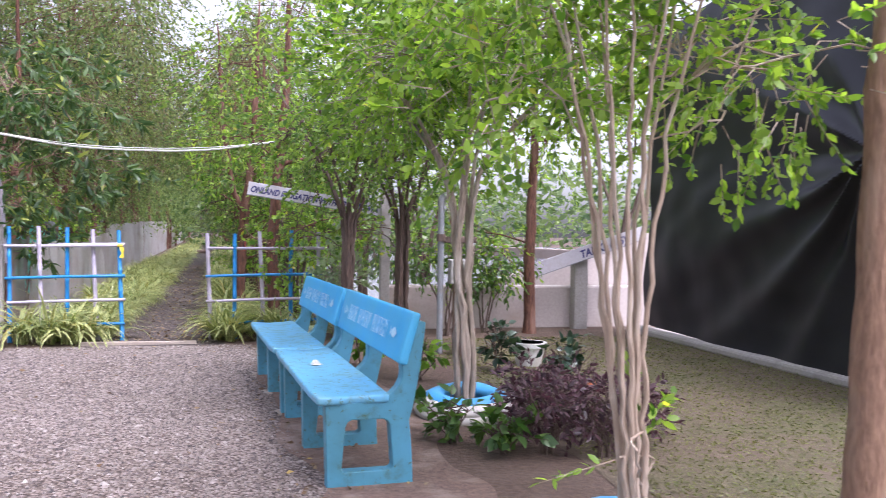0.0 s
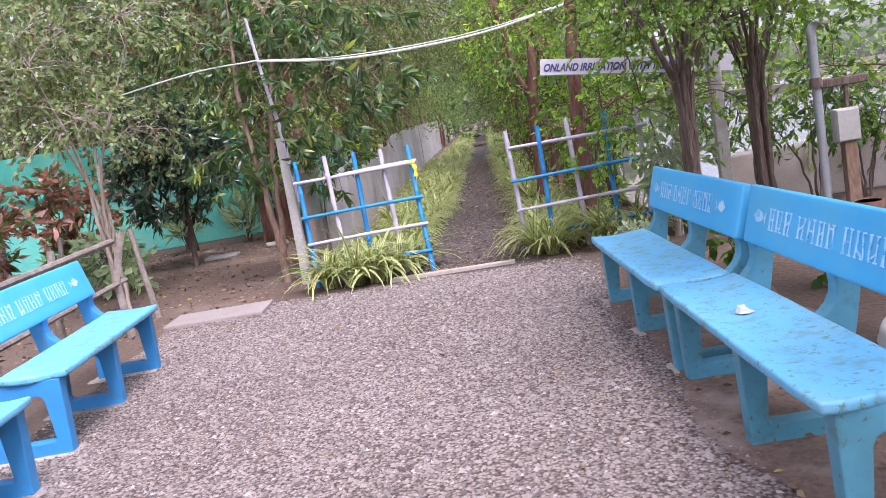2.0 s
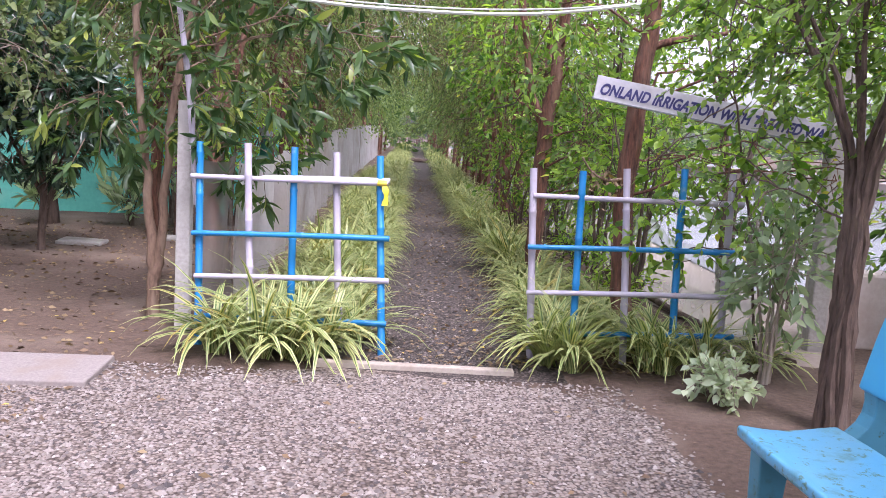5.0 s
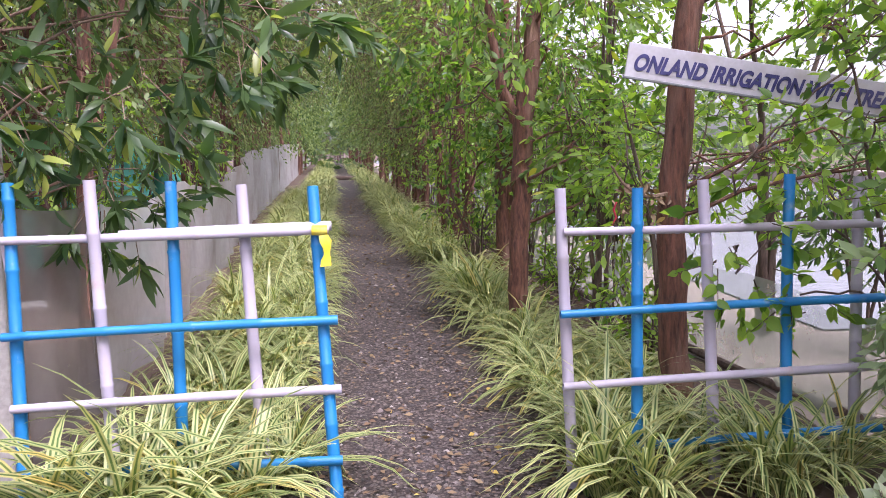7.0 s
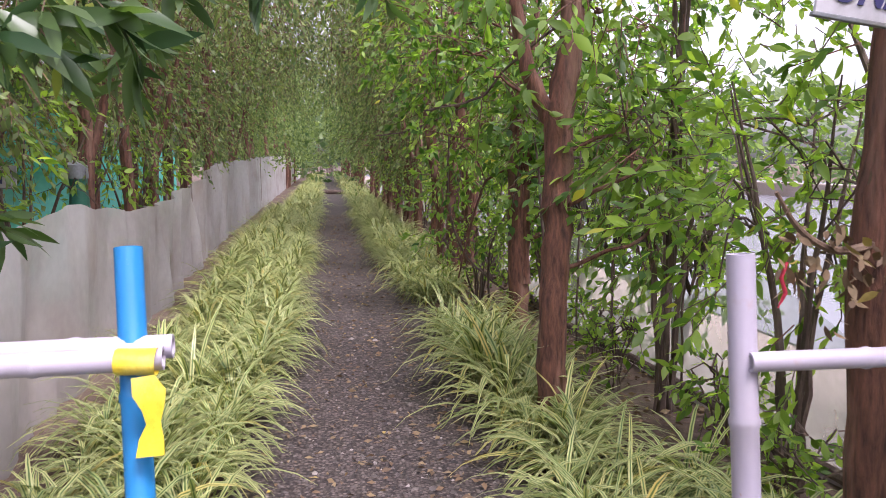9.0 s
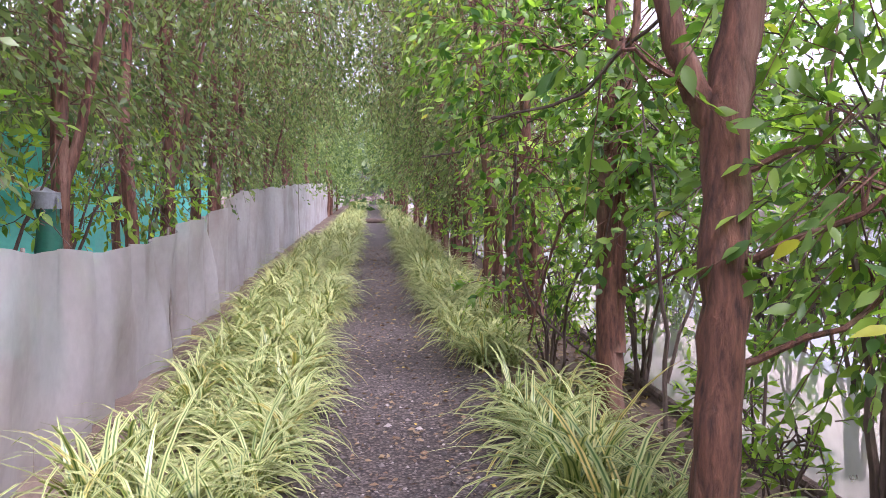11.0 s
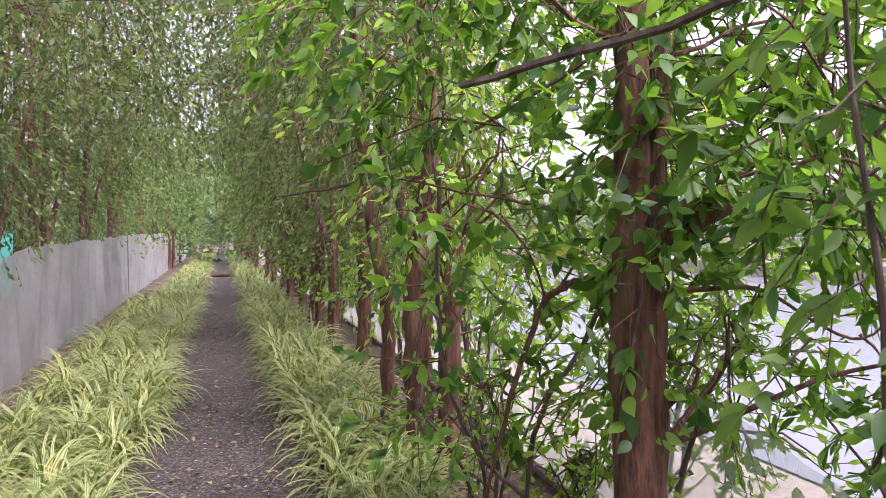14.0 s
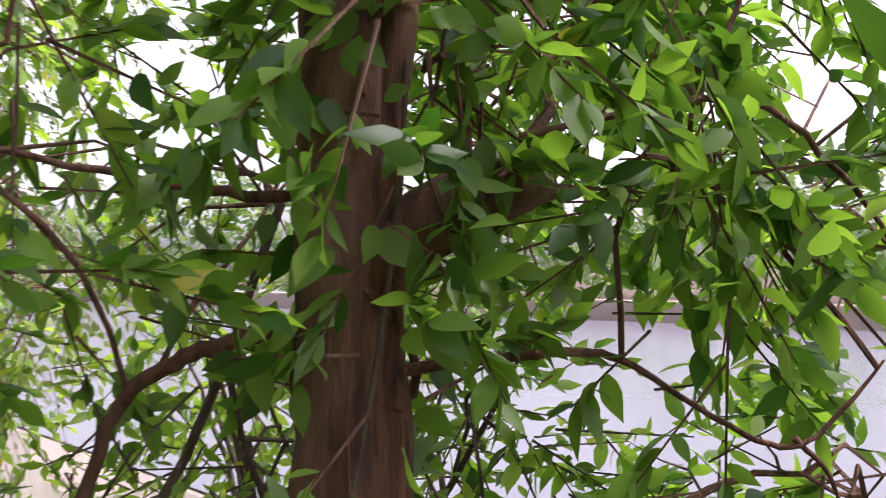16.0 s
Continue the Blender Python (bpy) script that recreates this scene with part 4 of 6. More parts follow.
# ---- water pipe with meter box, pots, tyres ----
def meter():
    t = thing("standpipe", pose(2.84, 11.25, 0), "grey standpipe with an elbow and clamp", "pipe")
    tube("riser", [(0, 0, 0), (0, 0, 0.9), (0, 0, 1.62)], 0.036, STEEL, t, "", 12)
    tube("elbow", curved([(0, 0, 1.61), (0.0, 0, 1.69), (0.04, 0, 1.74), (0.13, 0.02, 1.75)], 4), 0.04, STEEL, t, "", 10)
    tube("clamp", [(0, 0, 1.24), (0, 0, 1.32)], 0.052, DARK_BARK, t, "dark clamp", 12)
    b = thing("meter_box", pose(3.02, 11.2, 0), "grey meter box on a short dark post", "meter box")
    part("case", box(0.19, 0.12, 0.27, pose(0, 0, 0.91), 0.012), BOX_GREY, b)
    part("lid", box(0.17, 0.014, 0.245, pose(0, -0.065, 0.91), 0.004), BOX_GREY, b)
    part("post", box(0.1, 0.1, 0.78, pose(0.01, 0, 0.385), 0.008), BROWN_BARK, b)
    part("bracket", box(0.42, 0.05, 0.07, pose(0.02, 0.06, 1.26), 0.01), DARK_BARK, b)
    part("strap", box(0.03, 0.03, 0.3, pose(0.05, 0.06, 1.13), 0.006), DARK_BARK, b)


meter()


def tyre(x, y, label, r=0.36, seed=1):
    t = thing("tyre_planter", pose(x, y, 0, 2, -3, 40 * seed), label, "tyre", "tyre planters under the trees")
    for name, z, mat, rr in (("lower_wall", 0.05, TYRE_WHITE, r * 1.06), ("middle_wall", 0.1, TYRE_WHITE, r * 1.02), ("upper_wall", 0.13, TYRE_BLUE, r * 0.86)):
        bm = bmesh.new()
        rings = []
        for i in range(36):
            a = 2 * math.pi * i / 36
            rings.append([bm.verts.new(((rr - 0.07 + 0.075 * math.cos(b)) * math.cos(a), (rr - 0.07 + 0.075 * math.cos(b)) * math.sin(a), z + 0.055 * math.sin(b) + 0.006 * math.sin(3 * a)))
                          for b in [2 * math.pi * k / 10 for k in range(10)]])
        for i in range(36):
            for k in range(10):
                bm.faces.new((rings[i][k], rings[(i + 1) % 36][k], rings[(i + 1) % 36][(k + 1) % 10], rings[i][(k + 1) % 10]))
        part(name, bm, mat, t, "blue painted rubber" if z > 0.1 else "white painted rubber", True)
    bm = bmesh.new()
    bmesh.ops.create_circle(bm, cap_ends=True, radius=r - 0.08, segments=24, matrix=pose(0, 0, 0.06))
    part("soil", bm, SOIL, t)


tyre(2.3, 8.12, "old tyre painted blue and white round a tree", 0.36, 1)
tyre(2.24, 5.25, "old tyre painted blue round a pale tree", 0.36, 2)


def pot(x, y, r, h, mat, label):
    v, f = [], []
    tube_data([(0, 0, 0), (0, 0, h * 0.8), (0, 0, h * 0.81), (0, 0, h), (0, 0, h), (0, 0, h * 0.8)],
              [r * 0.72, r * 0.95, r * 1.06, r * 1.08, r * 0.92, r * 0.88], 20, v, f)
    ob = mesh_object("flower_pot", v, f, mat)
    ob.matrix_world = pose(x, y, 0)
    return tagged(ob, label, "pot")


pot(3.55, 10.3, 0.17, 0.24, POT_WHITE, "white round flower pot on the lawn")
pot(3.06, 11.0, 0.11, 0.3, POT_BROWN, "brown clay pot by the meter post")
pot(3.55, 8.75, 0.055, 0.1, POT_RED, "small orange clay pot among the plants")
tagged(tube("fallen_log", [(-1.7, 49.6, 0.08), (-1.05, 49.9, 0.1), (-0.4, 50.2, 0.08)], [0.1, 0.11, 0.08], DARK_BARK, None, "", 9), "dark fallen log lying across the path", "log")


def slat_gate(x, y):
    t = thing("slat_gate", pose(x, y, 0), "pale slatted gate at the far end of the path", "gate")
    for dx in (-0.7, 0.7):
        part("post", box(0.09, 0.09, 1.3, pose(dx, 0, 0.64), 0.01), OLD_WOOD, t)
    for z in (0.3, 0.55, 0.8, 1.05):
        part("slat", box(1.3, 0.03, 0.1, pose(0, -0.05, z), 0.006), OLD_WOOD, t)


slat_gate(-2.0, 92.0)


# ---- spider plants along the lane ----
def spider_mesh(seed, blades=54, length=0.58, width=0.0155, n=6, rise_low=0.65, arch=(1.5, 2.9)):
    """A tuft of arching strap leaves; u runs across each blade."""
    r = random.Random(seed)
    v, f, uv = [], [], []
    for _ in range(blades):
        a = r.uniform(0, 2 * math.pi)
        rise = r.uniform(rise_low, 1.5)
        L = length * r.uniform(0.6, 1.15)
        w = width * r.uniform(0.75, 1.2)
        p = Vector((r.gauss(0, 0.03), r.gauss(0, 0.03), 0.01))
        el, bend = rise, r.uniform(*arch)
        side = Vector((-math.sin(a), math.cos(a), 0))
        row = []
        for i in range(n + 1):
            q = i / n
            ww = w * (0.55 + 0.9 * q if q < 0.35 else 0.87 * (1 - ((q - 0.35) / 0.65) ** 2.2) + 0.02)
            twist = side + Vector((0, 0, 0.25 * math.sin(q * 3 + a)))
            row.append((p - twist * ww, p + twist * ww))
            e = el - bend * q
            p = p + Vector((math.cos(a) * math.cos(e), math.sin(a) * math.cos(e), math.sin(e))) * (L / n)
            if p.z < 0.012:
                p.z = 0.012
        s = len(v)
        for l, g in row:
            v += [l, g]
        for i in range(n):
            f.append((s + 2 * i, s + 2 * i + 1, s + 2 * i + 3, s + 2 * i + 2))
            uv += [0, i / n, 1, i / n, 1, (i + 1) / n, 0, (i + 1) / n]
    me = bpy.data.meshes.new("spider_plant")
    me.from_pydata([tuple(q) for q in v], [], f)
    layer = me.uv_layers.new(name="UVMap")
    layer.data.foreach_set("uv", uv)
    me.materials.append(SPIDER)
    me.shade_smooth()
    return me


TUFTS = [spider_mesh(s, 72, 0.56, 0.0108) for s in range(6)]
BIG_TUFTS = [spider_mesh(20 + s, 64, 0.74, 0.0155, 6, 0.8, (1.1, 2.7)) for s in range(4)]
FAR_TUFTS = [spider_mesh(40 + s, 30, 0.62, 0.02, 3) for s in range(3)]
rng = random.Random(77)


near_tufts = []


def spider(x, y, s=1.0, big=False, label="green and cream striped spider plant tuft"):
    if near_tufts and y < 16:
        m = pose(x, y, 0, rng.uniform(-6, 6), rng.uniform(-6, 6), rng.uniform(0, 360)) @ Matrix.Diagonal((s, s, s * rng.uniform(0.9, 1.15), 1))
        return copy_thing(rng.choice(near_tufts), m)
    ob = new("spider_plant", rng.choice(BIG_TUFTS if big else TUFTS))
    ob.matrix_world = pose(x, y, 0, rng.uniform(-6, 6), rng.uniform(-6, 6), rng.uniform(0, 360)) @ Matrix.Diagonal((s, s, s * rng.uniform(0.9, 1.15), 1))
    return tagged(ob, label, "plant", "spider plants along the lane")


def leafy_tuft(seed):
    """A large tuft whose leaves are parts of their own."""
    src = (BIG_TUFTS + TUFTS)[seed]
    t = thing("spider_plant", pose(0, 0, -50), "large striped spider plant spilling over the fence's foot" if seed < 4 else "green and cream striped spider plant tuft", "plant", "spider plants along the lane")
    per = 14
    co = [q.co.copy() for q in src.vertices]
    for k in range(len(co) // per):
        me = bpy.data.meshes.new("leaf")
        me.from_pydata([tuple(q) for q in co[k * per:(k + 1) * per]], [], [(2 * i, 2 * i + 1, 2 * i + 3, 2 * i + 2) for i in range(6)])
        layer = me.uv_layers.new(name="UVMap")
        layer.data.foreach_set("uv", [c for i in range(6) for c in (0, i / 6, 1, i / 6, 1, (i + 1) / 6, 0, (i + 1) / 6)])
        me.materials.append(SPIDER)
        me.shade_smooth()
        new("leaf", me).parent = t
    return t


FRONT = [((-1.42, 12.45), 1.08), ((-1.18, 12.45), 1.0), ((0.6, 12.5), 1.0), ((1.12, 12.62), 0.95)]
front = []
for k, ((x, y), s) in enumerate(FRONT):
    t = leafy_tuft(k)
    t.matrix_world = pose(x, y, 0, 0, 0, 70 * k) @ Matrix.Diagonal((s, s, s, 1))
    front.append(t)
for k, (x, y, s) in enumerate(((-1.68, 12.52, 1.0), (-1.0, 12.62, 1.0), (-1.4, 12.75, 1.1), (0.45, 12.62, 1.0), (1.2, 12.55, 0.9), (1.5, 12.7, 0.95))):
    copy_thing(front[(k + 1) % 4], pose(x, y, 0, 3, -3, 50 * k + 20) @ Matrix.Scale(0.94 * s, 4))
for x, y, s in ((-0.85, 12.95, 0.85), (0.5, 12.95, 0.9), (1.9, 12.75, 0.7)):
    spider(x, y, s, True, "large striped spider plant spilling over the fence's foot")
for k in range(4):
    t = leafy_tuft(4 + k)
    t.matrix_world = pose((-1.2, -1.6, 1.05, 1.3)[k], (13.0, 13.05, 13.1, 13.2)[k], 0, 0, 0, 70 * k)
    near_tufts.append(t)
y = 13.2
while y < 36:
    lo, hi = net_x(y) + 0.38, lane_left(y) - 0.17
    n = 3
    for i in range(n):
        spider(lo + (hi - lo) * (i + rng.uniform(0.25, 0.75)) / n, y + rng.uniform(-0.12, 0.12), rng.uniform(0.72, 1.1), y < 17 and rng.random() < 0.4)
    y += 0.36 if y < 24 else 0.5
y = 13.3
while y < 36:
    x = lane_right(y) + 0.22
    if not 18.7 < y < 20.0:
        for i in range(3 if y > 20.8 or y < 15.2 else 2):
            spider(x + i * 0.24 + rng.uniform(-0.06, 0.06), y + rng.uniform(-0.1, 0.1), rng.uniform(0.85, 1.12), y < 17 and rng.random() < 0.5)
    y += 0.38 if y < 26 else 0.55


def far_bed(x_of, width, label, seed):
    """The hedge of tufts where the path is far off, as one mesh."""
    r = random.Random(seed)
    v, f, uv = [], [], []
    y = 36.2
    while y < 108:
        for i in range(3):
            src = FAR_TUFTS[r.randrange(3)]
            m = pose(x_of(y) + width * (i + r.uniform(0.2, 0.8)) / 3, y + r.uniform(-0.2, 0.2), 0, 0, 0, r.uniform(0, 360)) @ Matrix.Scale(r.uniform(0.75, 1.05), 4)
            s0 = len(v)
            v += [tuple(m @ q.co) for q in src.vertices]
            f += [tuple(s0 + k for k in p.vertices) for p in src.polygons]
            uv += [c for q in src.uv_layers[0].data for c in q.uv]
        y += 0.55 if y < 60 else 0.9
    ob = mesh_object("spider_plants", v, f, SPIDER)
    ob.data.uv_layers.new(name="UVMap").data.foreach_set("uv", uv)
    tagged(ob, label, "plants", "", "stuff")


far_bed(lambda y: lane_left(y) - 1.15, 1.0, "far row of striped spider plants before the shade net", 5)
far_bed(lambda y: lane_right(y) + 0.15, 0.9, "far row of striped spider plants under the trees", 6)

# ---- trees of the lane ----
lane_group = "trees along the lane"


def lane_tree(x, y, seed, side, h=6.5, lean=0.0):
    """A slender red-barked tree whose fine drooping foliage arches over the lane; side: the way it arches."""
    r = random.Random(seed)
    x1 = lean + r.uniform(-0.1, 0.1)
    stems = [[(0, 0, -0.05, 0.085), (0.03, r.uniform(-0.05, 0.05), 1.0, 0.075), (x1 * 0.6, r.uniform(-0.1, 0.1), 2.2, 0.062), (x1, r.uniform(-0.2, 0.2), 3.8, 0.045), (x1 * 1.2, 0, h * 0.9, 0.015)]]
    if r.random() < 0.6:
        stems.append([(0.03, 0, 1.2, 0.05), (0.2 * side, 0.12, 2.0, 0.04), (0.5 * side, 0.2, 3.3, 0.022)])
    blobs = []
    for i in range(11):
        z = (2.1 if side < 0 else 2.3) + i * 0.45
        blobs.append((side * r.uniform(-0.8, 0.45 if i < 3 else 2.0), r.uniform(-1.0, 1.0), z + r.uniform(-0.2, 0.2), 1.0, 1.0, 0.65, 72))
    for i in range(3 if side < 0 else 0):
        blobs.append((-side * r.uniform(0.2, 0.9), r.uniform(-0.9, 0.9), r.uniform(1.3, 2.4), 0.65, 0.7, 0.6, 30))
    return tree("tree", pose(x, y, 0), "slender red-barked tree with fine drooping leaves", "tree", stems, blobs, LEAF_PLAIN, LEAF_LANE, RED_BARK, 0.085, seed, 11, 0.5, 0.5, lane_group, True, 8)


def far_lane_tree(x, y, seed, side):
    """The same kind of tree for the far part of the lane."""
    r = random.Random(seed)
    stems = [[(0, 0, -0.05, 0.085), (0.03, 0, 1.2, 0.075), (r.uniform(-0.1, 0.1), 0, 3.0, 0.05), (0, 0, 6, 0.015)]]
    blobs = [(side * r.uniform(-0.9, 0.2 if i < 4 else 1.2), r.uniform(-1.6, 1.6), 2.1 + i * 0.43, 1.0, 1.5, 0.75, 28) for i in range(12)]
    return tree("tree", pose(x, y, 0), "slender red-barked tree with fine drooping leaves", "tree", stems, blobs, LEAF_PLAIN, LEAF_LANE, RED_BARK, 0.17, seed, 8, 0.6, 0.5, lane_group, False, 6)


models = {1: [lane_tree(1.25, 23.1, 101, -1), lane_tree(1.05, 25.2, 102, -1), lane_tree(0.95, 27.4, 103, -1)],
          -1: [lane_tree(-2.75, 19.6, 104, 1), lane_tree(-2.9, 17.1, 105, 1), lane_tree(-3.0, 22.2, 106, 1)]}
r = random.Random(9)
for k, y in enumerate(np.arange(29.3, 40, 2.2)):
    copy_thing(models[1][k % 3], pose(lane_right(y) + 1.05 + r.uniform(-0.15, 0.15), y + r.uniform(-0.3, 0.3), 0, 0, 0, r.uniform(-25, 25)))
for k, y in enumerate(np.arange(24.6, 40, 2.4)):
    copy_thing(models[-1][k % 3], pose(net_x(y) - 0.6 + r.uniform(-0.2, 0.2), y + r.uniform(-0.3, 0.3), 0, 0, 0, r.uniform(-25, 25)))
far_models = {1: [far_lane_tree(0.7, 41.0, 201, -1), far_lane_tree(0.6, 43.6, 202, -1)], -1: [far_lane_tree(-3.7, 41.2, 203, 1), far_lane_tree(-3.8, 44.0, 204, 1)]}
for k, y in enumerate(np.arange(46.2, 112, 2.9)):
    copy_thing(far_models[1][k % 2], pose(lane_right(y) + 1.1 + r.uniform(-0.2, 0.2), y, 0, 0, 0, r.uniform(-25, 25)) @ Matrix.Scale(r.uniform(0.95, 1.15), 4))
    copy_thing(far_models[-1][k % 2], pose(lane_left(y) - 2.3 + r.uniform(-0.3, 0.3), y + 1.0, 0, 0, 0, r.uniform(-25, 25)) @ Matrix.Scale(r.uniform(0.95, 1.15), 4))
for k, (x, y) in enumerate(((-4.6, 21.5), (-4.9, 25.0), (-5.2, 29.0), (-3.9, 18.2), (-5.4, 33), (-3.7, 22.4), (-5.3, 22.2), (-6.9, 21.6), (-8.4, 21.2), (-7.3, 24.5), (-10, 22), (-2.2, 113), (-0.8, 112), (-3.6, 112.5))):
    copy_thing(models[-1][k % 3], pose(x, y, 0, 0, 0, r.uniform(0, 360)))

for k, (x, y, s) in enumerate(((-3.6, 26, 1.4), (-4.2, 30.5, 1.45), (1.9, 28, 1.3), (1.8, 33, 1.35), (-3.5, 18.1, 1.2), (-4.6, 35, 1.5), (1.2, 38, 1.4), (-7.0, 27, 1.5), (-9.5, 24, 1.4))):
    copy_thing(models[1 if x > 0 else -1][k % 3], pose(x, y, 0, 0, 0, 40 * k) @ Matrix.Diagonal((s, s, s, 1)))

# the tree that carries the sign
tree("tree", pose(1.1, 13.72, 0), "red-brown tree that carries a sign board", "tree",
     [[(0.1, 0, -0.05, 0.085), (0.03, 0, 0.6, 0.078), (0.02, 0, 1.2, 0.075), (0.06, 0, 1.9, 0.07), (0.13, 0, 2.6, 0.06), (0.2, 0.1, 3.8, 0.04), (0.2, 0.1, 5.2, 0.015)],
      [(0.1, 0, 2.2, 0.03), (0.3, 0, 2.27, 0.026), (0.7, 0.05, 2.35, 0.016)]],
     [(0.6, 0.3, 2.9, 0.9, 0.7, 0.6, 90), (-0.3, 0.6, 3.6, 0.9, 0.8, 0.8, 90), (0.9, 0.7, 2.0, 0.8, 0.5, 0.7, 60), (0.4, 0.6, 1.4, 0.7, 0.5, 0.6, 54), (1.4, 0.6, 1.5, 0.6, 0.5, 0.6, 30),
      (-0.6, 0.6, 2.6, 0.6, 0.7, 0.6, 60), (0.5, 0.3, 4.3, 1.0, 1.0, 0.8, 90), (1.5, 0.2, 2.6, 0.7, 0.6, 0.7, 80), (0.95, -0.36, 1.98, 0.3, 0.08, 0.2, 12), (1.45, -0.4, 1.3, 0.4, 0.1, 0.4, 26)],
     LEAF_FINE, LEAF_BRIGHT, RED_BARK, 0.08, 31, 9, 0.32, 0.3, lane_group, True, 12, 1.0, 0.2)
# forked tree close to the path
tree("tree", pose(0.72, 15.87, 0), "forked red-brown tree beside the path", "tree",
     [[(0.0, 0, -0.05, 0.085), (0.0, 0, 0.6, 0.075), (0.03, 0.05, 1.2, 0.078), (0.05, 0.12, 1.68, 0.08), (0.13, 0.16, 2.2, 0.065), (0.2, 0.2, 3.4, 0.045), (0.25, 0.2, 5.0, 0.015)],
      [(0.03, 0.12, 1.62, 0.055), (-0.07, 0.13, 1.8, 0.045), (-0.15, 0.15, 2.1, 0.04), (-0.3, 0.2, 3.2, 0.03), (-0.4, 0.3, 4.6, 0.012)]],
     [(0.5, 0.0, 2.6, 0.7, 0.6, 0.55, 70), (-0.4, 0.4, 2.9, 0.6, 0.8, 0.5, 70), (0.6, 0.5, 1.7, 0.5, 0.5, 0.5, 60), (-0.2, 0.5, 3.7, 1.0, 1.0, 0.7, 100), (0.9, 0.4, 3.3, 0.8, 0.8, 0.8, 90), (0.75, 0.3, 1.1, 0.4, 0.4, 0.35, 40), (0.15, -0.3, 2.15, 0.3, 0.22, 0.2, 12), (0.42, -0.2, 1.45, 0.25, 0.2, 0.4, 22), (-0.3, 0.12, 1.92, 0.2, 0.2, 0.14, 6)],
     LEAF_OVAL, LEAF_MID, RED_BARK, 0.085, 32, 9, 0.32, 0.3, lane_group, True, 12, 1.0, 0.25)
# stout tree at the end of the walk, with a thick branch to the pond
tree("tree", pose(1.08, 18.65, 0), "stout red-brown tree with broad green leaves", "tree",
     [[(0.02, 0.0, -0.05, 0.1), (0.01, 0.0, 0.5, 0.083), (0, 0, 1.0, 0.08), (0.0, 0, 1.5, 0.07), (0.02, 0.02, 2.0, 0.066), (0.04, 0.05, 2.8, 0.05), (0.05, 0.1, 4.6, 0.02)],
      [(0.03, -0.02, 1.42, 0.058), (0.09, -0.08, 1.51, 0.058), (0.16, -0.15, 1.57, 0.056), (0.24, -0.22, 1.61, 0.05)],
      [(0.06, -0.04, 0.4, 0.045), (0.065, -0.04, 1.0, 0.04), (0.06, -0.04, 1.5, 0.035), (0.11, -0.05, 2.1, 0.032), (0.2, 0.0, 3.2, 0.016)],
      [(0.0, 0, 1.38, 0.016), (-0.125, 0.125, 1.34, 0.014), (-0.18, 0.18, 1.31, 0.013), (-0.235, 0.235, 1.26, 0.012), (-0.27, 0.27, 1.15, 0.011), (-0.34, 0.32, 0.9, 0.009), (-0.45, 0.38, 0.4, 0.006)],
      [(0.0, 0, 1.58, 0.011), (-0.08, 0.08, 1.57, 0.01), (-0.19, 0.19, 1.59, 0.008), (-0.34, 0.34, 1.63, 0.006), (-0.75, 0.5, 1.72, 0.004)],
      [(0.03, -0.02, 1.28, 0.012), (0.085, -0.085, 1.3, 0.01), (0.25, -0.25, 1.325, 0.0075), (0.31, -0.31, 1.31, 0.006), (0.375, -0.375, 1.255, 0.005), (0.46, -0.46, 1.185, 0.005), (0.515, -0.515, 1.185, 0.004), (0.56, -0.56, 1.24, 0.004), (0.6, -0.6, 1.31, 0.002)],
      [(0.5, -0.5, 1.19, 0.005), (0.535, -0.535, 1.14, 0.004), (0.55, -0.55, 1.09, 0.003)],
      [(0.2, -0.2, 1.66, 0.006), (0.4, -0.36, 1.72, 0.006), (0.52, -0.46, 1.71, 0.006), (0.62, -0.55, 1.58, 0.005), (0.75, -0.6, 1.45, 0.003)]],
     [(0.5, -0.32, 1.62, 0.16, 0.16, 0.13, 22), (0.05, -0.14, 1.75, 0.12, 0.08, 0.4, 14), (0.02, -0.14, 1.1, 0.12, 0.06, 0.4, 9), (0.5, 0.1, 2.15, 0.6, 0.5, 0.35, 44), (-0.5, 0.1, 2.3, 0.5, 0.4, 0.4, 50), (0.9, 0.1, 2.2, 0.5, 0.5, 0.4, 36), (0.35, -0.55, 2.1, 0.4, 0.25, 0.25, 16), (0.1, 0.1, 2.35, 0.65, 0.65, 0.4, 90), (-0.45, 0.3, 1.95, 0.45, 0.4, 0.35, 36), (0.55, -0.25, 1.95, 0.4, 0.35, 0.28, 56), (0.62, -0.35, 1.5, 0.3, 0.25, 0.25, 40), (-0.5, 0.4, 1.5, 0.4, 0.35, 0.35, 30),
      (0.7, 0.5, 1.05, 0.45, 0.45, 0.4, 50), (0.95, -0.45, 1.0, 0.3, 0.3, 0.22, 30), (-0.4, 0.5, 0.9, 0.4, 0.4, 0.4, 20), (0.0, 0.1, 3.3, 1.0, 1.0, 0.8, 110), (0.9, 0.6, 1.8, 0.6, 0.6, 0.5, 70), (0.0, -0.07, 1.42, 0.12, 0.12, 0.3, 9),
      (1.4, 0.9, 2.3, 0.8, 0.8, 0.7, 90), (-0.2, 0.8, 2.6, 0.8, 0.6, 0.6, 80), (0.9, -0.3, 2.5, 0.5, 0.5, 0.35, 56), (0.0, -0.15, 1.95, 0.3, 0.28, 0.35, 34), (-0.6, 0.6, 2.6, 0.7, 0.6, 0.6, 90), (0.4, 1.0, 1.7, 0.7, 0.6, 0.6, 80), (1.2, 0.2, 3.2, 0.9, 0.9, 0.6, 100), (1.5, -0.2, 1.7, 0.45, 0.45, 0.4, 40)],
     LEAF_OVAL, LEAF_NEAR, RED_BARK, 0.08, 33, 10, 0.26, 0.2, lane_group, True, 14, 1.0, 0.45)
